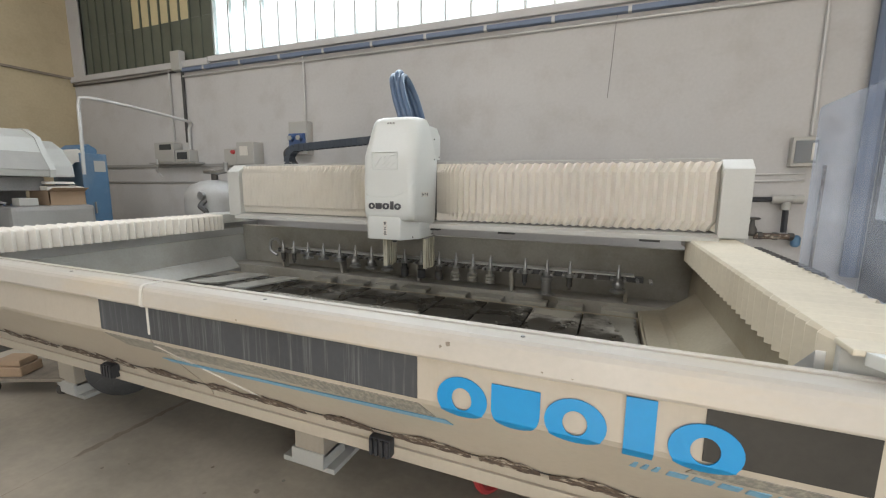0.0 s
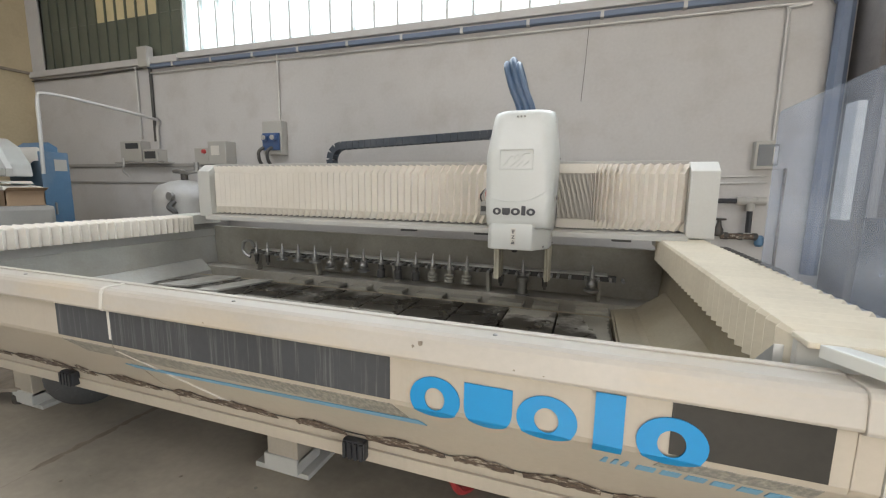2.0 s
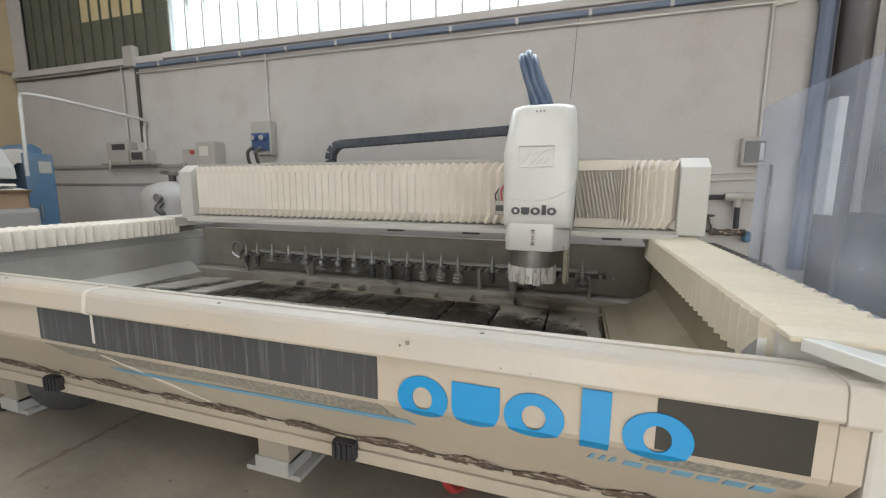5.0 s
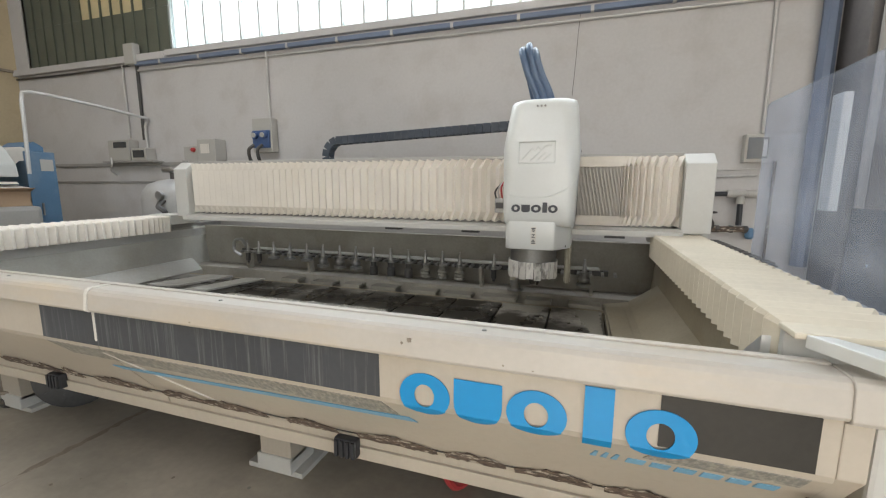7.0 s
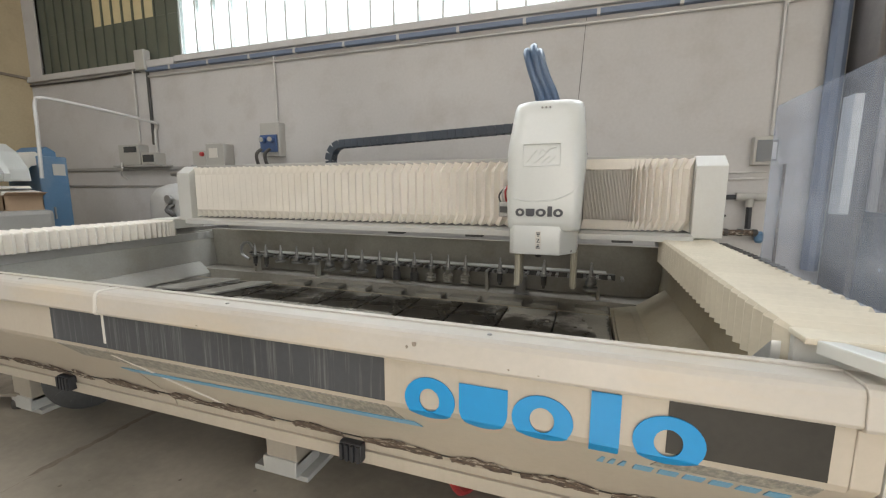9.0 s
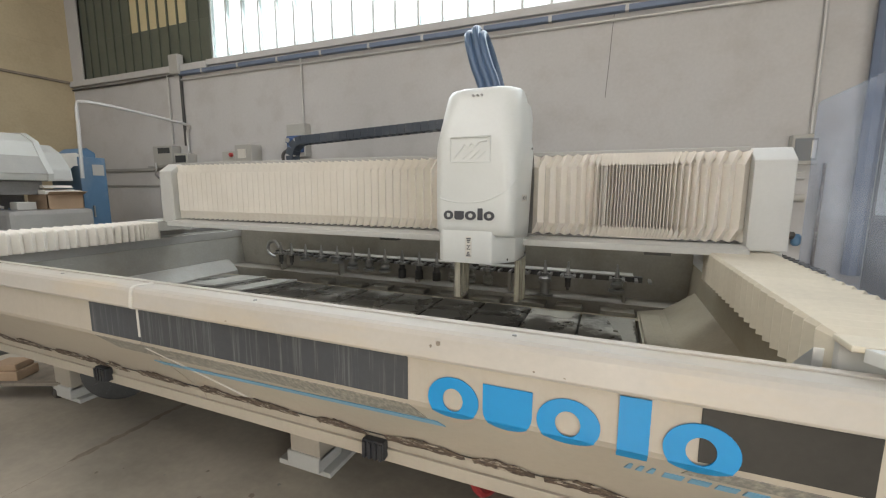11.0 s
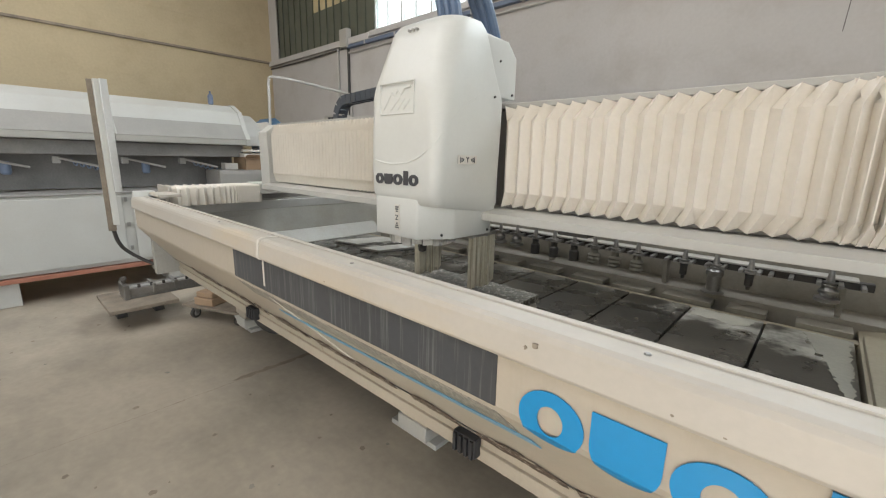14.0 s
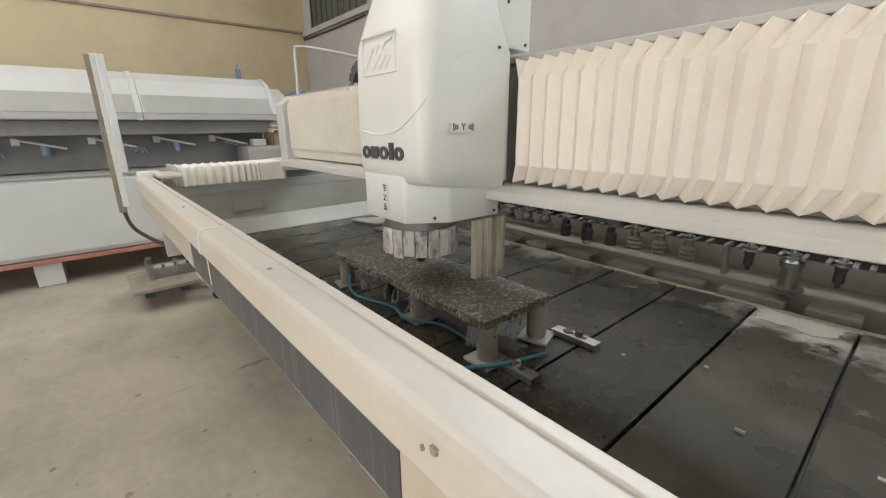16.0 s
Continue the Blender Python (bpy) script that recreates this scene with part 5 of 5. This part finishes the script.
sheet = bm_prism([(2.95, 1.80), (3.05, 1.98), (3.2, 2.02), (3.36, 1.93), (3.36, 1.86), (3.15, 1.86), (3.05, 1.74)], -6.62, -6.28, "x", 0.01)
solid("dust_sheet", sheet, M_PAPER, "crumpled pale dust sheet hanging by the blue cabinet", "sheet")
bott = solid("bottle", bm_lathe([(0.03, 0), (0.035, 0.02), (0.035, 0.12), (0.012, 0.15), (0.012, 0.18)], (-6.6, 2.55, 2.221), 12), M_DUCT, "small dark bottle on the hood", "bottle", smooth=True)

tank = thing("pressure_tank", "dull silver upright pressure tank with fittings", "tank", (-4.60, 3.76, 0))
part("shell", bm_lathe([(0.30, 0.25), (0.345, 0.33), (0.35, 0.4), (0.35, 1.40), (0.335, 1.49), (0.27, 1.58), (0.15, 1.63), (0.06, 1.645)], seg=32), M_TANK, tank, "dull silver shell", True)
part("neck", bm_cyl((0, 0, 1.64), 0.04, 0.04, 0.08), M_DKSTEEL, tank)
part("pipe", bm_tube([(-0.35, 0.15, 1.76), (-0.1, 0.05, 1.75), (0, 0, 1.73), (0.15, 0.05, 1.76), (0.35, 0.2, 1.78)], 0.03), M_STEEL, tank, smooth=True)
part("valve", bm_cyl((0.18, 0.02, 1.76), 0.03, 0.03, 0.10), M_STEEL, tank)
gg = part("gauge", bm_cyl((0.18, -0.36, 1.46), 0.05, 0.05, 0.04, 16, "y"), M_STEEL, tank)
part("fitting", bm_tube([(0.18, -0.30, 1.40), (0.20, -0.38, 1.34), (0.26, -0.36, 1.28), (0.22, -0.33, 1.2)], 0.03), M_DKSTEEL, tank, smooth=True)
for a in range(3):
    part("leg", bm_box(0.25 * math.cos(a * 2.1) - 0.03, 0.25 * math.cos(a * 2.1) + 0.03, 0.25 * math.sin(a * 2.1) - 0.03, 0.25 * math.sin(a * 2.1) + 0.03, 0.0, 0.34), M_DKSTEEL, tank)

# ---- clutter on the floor ----
vis = thing("steel_fixture", "heavy grey steel clamping fixture on a raised board", "fixture", (-4.57, 1.2, 0))
part("board", bm_box(-0.36, 0.275, -0.40, 0.12, 0.172, 0.205, 0.006), M_WOOD, vis, "weathered grey board")
part("bearer", bm_box(-0.30, -0.12, -0.30, -0.22, 0.002, 0.171, 0.004), M_DKSTEEL, vis)
part("bearer", bm_box(-0.30, -0.12, 0.0, 0.08, 0.002, 0.171, 0.004), M_DKSTEEL, vis)
part("bed_plate", bm_box(-0.20, 0.0, -0.22, 0.50, 0.206, 0.225, 0.004), M_STEEL, vis)
part("beam", bm_box(-0.20, -0.15, -0.21, 0.50, 0.226, 0.30, 0.006), M_STEEL, vis)
part("beam", bm_box(-0.05, 0.0, -0.21, 0.50, 0.226, 0.30, 0.006), M_STEEL, vis)
part("jaw", bm_box(-0.22, 0.02, -0.245, -0.20, 0.206, 0.345, 0.008), M_STEEL, vis)
for yy in (-0.02, 0.16, 0.34):
    part("jaw", bm_box(-0.21, 0.012, yy, yy + 0.03, 0.231, 0.325, 0.006), M_STEEL, vis)
part("screw", bm_tube([(-0.10, -0.24, 0.29), (-0.10, 0.52, 0.29)], 0.016, 10), M_GALV, vis, smooth=True)
part("knob", bm_lathe([(0.015, 0.0), (0.02, 0.03), (0.032, 0.035), (0.02, 0.06)], (-0.1, -0.22, 0.345), 10), M_DKSTEEL, vis, smooth=True)
for i in range(6):
    part("bolt", bm_cyl((-0.025, -0.12 + i * 0.1, 0.30), 0.013, 0.013, 0.03, 6), M_DKSTEEL, vis)
dl = thing("wheeled_dolly", "small wooden dolly on castors with a timber block", "dolly", (-4.244, 1.43, 0))
dl.rotation_euler = (0, 0, radians(24))
part("deck", bm_box(-0.10, 0.62, -0.05, 0.33, 0.118, 0.142, 0.004), M_WOOD, dl)
for px, py in ((0.0, 0.0), (0.0, 0.27), (0.52, 0.0), (0.52, 0.27)):
    c = part("castor", bm_cyl((px - 0.014, py, 0.05), 0.048, 0.048, 0.028, 18, "x"), M_DKSTEEL, dl)
    part("hub", bm_cyl((px - 0.017, py, 0.05), 0.026, 0.026, 0.034, 14, "x"), M_GALV, c, "pale castor hub")
    part("fork", bm_prism([(py - 0.03, 0.116), (py + 0.045, 0.116), (py + 0.012, 0.045), (py - 0.012, 0.045)], px + 0.019, px + 0.024), M_STEEL, c)
    part("fork", bm_prism([(py - 0.03, 0.116), (py + 0.045, 0.116), (py + 0.012, 0.045), (py - 0.012, 0.045)], px - 0.024, px - 0.019), M_STEEL, c)
part("timber_block", bm_box(0.02, 0.24, -0.02, 0.16, 0.144, 0.215, 0.008), M_CARD, dl, "light brown timber block")
part("timber_block", bm_box(0.03, 0.22, 0.0, 0.15, 0.217, 0.265, 0.008), M_CARD, dl)
fan = thing("wheel_drum", "dark drum wheel under the machine bed", "wheel", (-3.40, 1.80, 0))
part("rim", bm_lathe([(0.20, 0.0), (0.24, 0.01), (0.24, 0.07), (0.20, 0.08)], (0, 0, 0), 28), M_DKSTEEL, fan, smooth=True)
for i in range(6):
    a = i * math.pi / 6
    part("spoke", bm_prism([(-0.20, -0.008), (0.20, -0.008), (0.20, 0.008), (-0.20, 0.008)], 0.081, 0.087, "z"), M_DKSTEEL, fan).rotation_euler = (0, 0, a)
fan.rotation_euler = (radians(84), 0, radians(58))
fan.location = (-3.36, 1.86, 0.245)
solid("water_hose", bm_tube([(-0.60, 1.75, 0.56), (-0.57, 1.78, 0.35), (-0.50, 1.84, 0.06), (-0.42, 2.1, 0.03), (-0.4, 2.6, 0.03)], 0.022), M_REDHOSE, "red rubber hose hanging under the bed", "hose", smooth=True)
# water running off the slab in its last second
wat = []
for i in range(26):
    on_front = i < 20
    wx = rng.uniform(-1.75, -1.25) if i < 11 else rng.uniform(-0.99, -0.93) if on_front else -0.925
    wy = 1.612 if on_front else rng.uniform(1.66, 1.85)
    ln_ = rng.uniform(0.02, 0.075)
    b = bm_tube([(0, 0, 0.0), (rng.uniform(-0.01, 0.01), -0.008, -ln_ * 0.5), (rng.uniform(-0.015, 0.015), -0.014, -ln_)], rng.uniform(0.0025, 0.005), 6)
    w = solid("water_run", b, M_WATER, "short run of water off the slab", "water", "water off the slab", smooth=True)
    wat.append((w, wx, wy, rng.uniform(15.0, 15.5) if i < 11 else rng.uniform(15.5, 15.8), ln_))


# ---- movement ----
YKEYS = [(0, 3.037), (4.2, 3.035), (5.6, 2.915), (6.3, 2.907), (8.2, 2.90), (8.5, 2.885), (9.0, 2.85), (9.5, 2.76), (11.5, 2.262), (12.0, 2.116), (12.5, 1.985), (13.0, 1.845), (13.5, 1.815), (14.0, 1.861), (14.5, 1.893), (15.0, 1.895), (15.5, 1.93), (16.0, 1.952)]
XKEYS = [(0, -1.489), (0.5, -1.205), (1.0, -0.927), (1.5, -0.646), (2.0, -0.385), (2.3, -0.25), (2.6, -0.194), (3.0, -0.192), (4.2, -0.192), (9.0, -0.194), (9.3, -0.21), (9.8, -0.32), (11.5, -0.756), (12.0, -0.933), (12.5, -1.11), (13.0, -1.28), (13.5, -1.305), (14.0, -1.312), (14.5, -1.328), (15.0, -1.324), (15.5, -1.333), (16.0, -1.345)]
ZKEYS = [(0, 1.225), (3.5, 1.225), (3.8, 1.19), (4.2, 1.12), (5.0, 0.99), (5.6, 0.99), (6.3, 1.04), (6.6, 1.0), (6.8, 0.995), (7.2, 1.06), (7.6, 1.13), (8.0, 1.195), (8.4, 1.225), (11.5, 1.225), (13.6, 1.215), (14.0, 1.17), (14.4, 1.15), (14.8, 1.14), (15.0, 1.08), (15.2, 1.065), (16.0, 1.06)]


def at_time(keys, t):
    for (a, u), (b, v) in zip(keys, keys[1:]):
        if t <= b:
            return u + (v - u) * (t - a) / (b - a)
    return keys[-1][1]


def fold_places(total, count, most, order, soft=10):
    """Pitch of each fold: folds open one after another, in the given order, from shut to most."""
    least = min(0.0085, total / count * 0.6)
    left = total - least * count
    pitch = [least] * count
    # each fold's share is a ramp, so that neighbours open together
    lo, hi = 0.0, float(count + soft)
    for _ in range(40):
        mid = (lo + hi) / 2
        got = sum(min(max((mid - k) / soft, 0), 1) for k in range(count)) * (most - least)
        lo, hi = (mid, hi) if got < left else (lo, mid)
    for k, i in enumerate(order):
        pitch[i] += min(max((lo - k) / soft, 0), 1) * (most - least)
    s = total / sum(pitch)
    return [p * s for p in pitch]


def opened(shut, total, most, soft=5):
    """Folds drawn open from the head's side, from the shut state on; the rest slackens a little."""
    slack = 0.0085 + 0.008 * min(1.0, (total - sum(shut)) / 0.6)
    shut = [max(p, slack) for p in shut]
    lo, hi = 0.0, float(len(shut) + soft)
    for _ in range(40):
        mid = (lo + hi) / 2
        got = sum(p + min(max((mid - k) / soft, 0), 1) * max(most - p, 0) for k, p in enumerate(shut))
        lo, hi = (mid, hi) if got < total else (lo, mid)
    out = [p + min(max((lo - k) / soft, 0), 1) * max(most - p, 0) for k, p in enumerate(shut)]
    f = total / sum(out)
    return [p * f for p in out]


def motions():
    walk(gantry, [(t, pose(0, y, 0)) for t, y in YKEYS])
    walk(head, [(t, pose(x, 0, 0)) for t, x in XKEYS])
    walk(sleeve, [(t, pose(-0.035, -0.248, z)) for t, z in ZKEYS])
    times = [0, 0.5, 1.0, 1.5, 2.0, 2.3, 2.6, 4.2, 9.0, 9.8, 11.5, 12.0, 12.5, 13.0, 13.5, 14.5, 16.0]
    shut = fold_places(0.637 - at_time(XKEYS, 9.0) - 0.215, NR, 0.0575, list(range(NR))[::-1])
    for obs, count, right in ((pleats_left, NL, False), (pleats_right, NR, True)):
        table = []
        for t in times:
            hx = at_time(XKEYS, t)
            a, b = (hx + 0.215, 0.637) if right else (-3.352, hx - 0.215)
            if not right:
                pitch = [(b - a) / count] * count
            elif t <= 9.0:
                pitch = fold_places(b - a, count, 0.0575, list(range(NR))[::-1])
            else:
                pitch = opened(shut, b - a, 0.063)
            table.append((t, a, pitch))
        for i in range(count):
            one, two = [], []
            for t, a, pitch in table:
                xs = a + sum(pitch[:i])
                half = min(pitch[i] / 2, PL * 0.995)
                ang = math.degrees(math.acos(half / PL))
                one.append((t, pose(xs, 0.035, 0, 0, 0, -ang)))
                two.append((t, pose(xs + half, 0.035 - PL * math.sin(radians(ang)), 0, 0, 0, ang)))
            walk(obs[2 * i], one)
            walk(obs[2 * i + 1], two)
    ytimes = [0, 4.2, 6.3, 9.0, 9.8, 11.5, 12.0, 12.5, 13.0, 13.5, 14.5, 16.0]
    for obs, y_near, _, xi in ((rail_right, 1.13, 1, 0.478), (rail_left, 1.205, -1, -3.660)):
        for i in range(NF):
            rows = []
            for t in ytimes:
                far = at_time(YKEYS, t) + 0.03
                pitches = fold_places(far - y_near, NF, 0.064, list(range(NF)), 8)
                rows.append((t, pose(xi, y_near + sum(pitches[:i]) + pitches[i] / 2, 0)))
            walk(obs[i], rows)
    R, ZL = 0.135, 1.705
    ctimes = [0, 0.5, 1.0, 1.5, 2.0, 2.3, 2.6, 4.2, 9.0, 9.8, 10.6, 11.5, 12.0, 12.5, 13.0, 13.5, 16.0]
    for i, link in enumerate(chain):
        rows = []
        for t in ctimes:
            hx = at_time(XKEYS, t)
            loop = -2.02 + (hx + 0.19) * 0.75
            s = i * 0.0635 + 0.10
            run = hx - 0.2 - loop
            if s < run:
                x, z, ang = hx - 0.2 - s, ZL + 2 * R + 0.07 * (1 - s / run), 0.0
            elif s < run + math.pi * R:
                a = (s - run) / R
                x, z, ang = loop - R * math.sin(a), ZL + R + R * math.cos(a), -math.degrees(a)
            else:
                x, z, ang = loop + (s - run - math.pi * R), ZL, -180.0
            rows.append((t, pose(x, 0.42, z, 0, ang, 0)))
        full = []
        for (t0, m0), (t1, m1) in zip(rows, rows[1:]):
            full.append((t0, m0))
            if m0.to_quaternion().rotation_difference(m1.to_quaternion()).angle > 1.4:
                full.append(((t0 + t1) / 2, Matrix.LocRotScale(m0.translation.lerp(m1.translation, 0.5), m0.to_quaternion().slerp(m1.to_quaternion(), 0.5), None)))
        full.append(rows[-1])
        walk(link, full)
    for w, wx, wy, begin, ln_ in wat:
        rows = [(0, pose(wx, wy + 0.03, 0.882 + ln_ * 0.5)), (begin, pose(wx, wy + 0.03, 0.882 + ln_ * 0.5)), (begin + 0.1, pose(wx, wy, 0.892))]
        k = 0
        t = begin + 0.2
        while t < 16.0:
            rows.append((round(t, 2), pose(wx, wy - 0.002, 0.892 - 0.03 * (k % 3))))
            k += 1
            t += 0.1
        rows.append((16.0, pose(wx, wy - 0.002, 0.882)))
        rows = [r for n, r in enumerate(rows) if n == len(rows) - 1 or r[0] < 15.95]
        walk(w, rows)


motions()
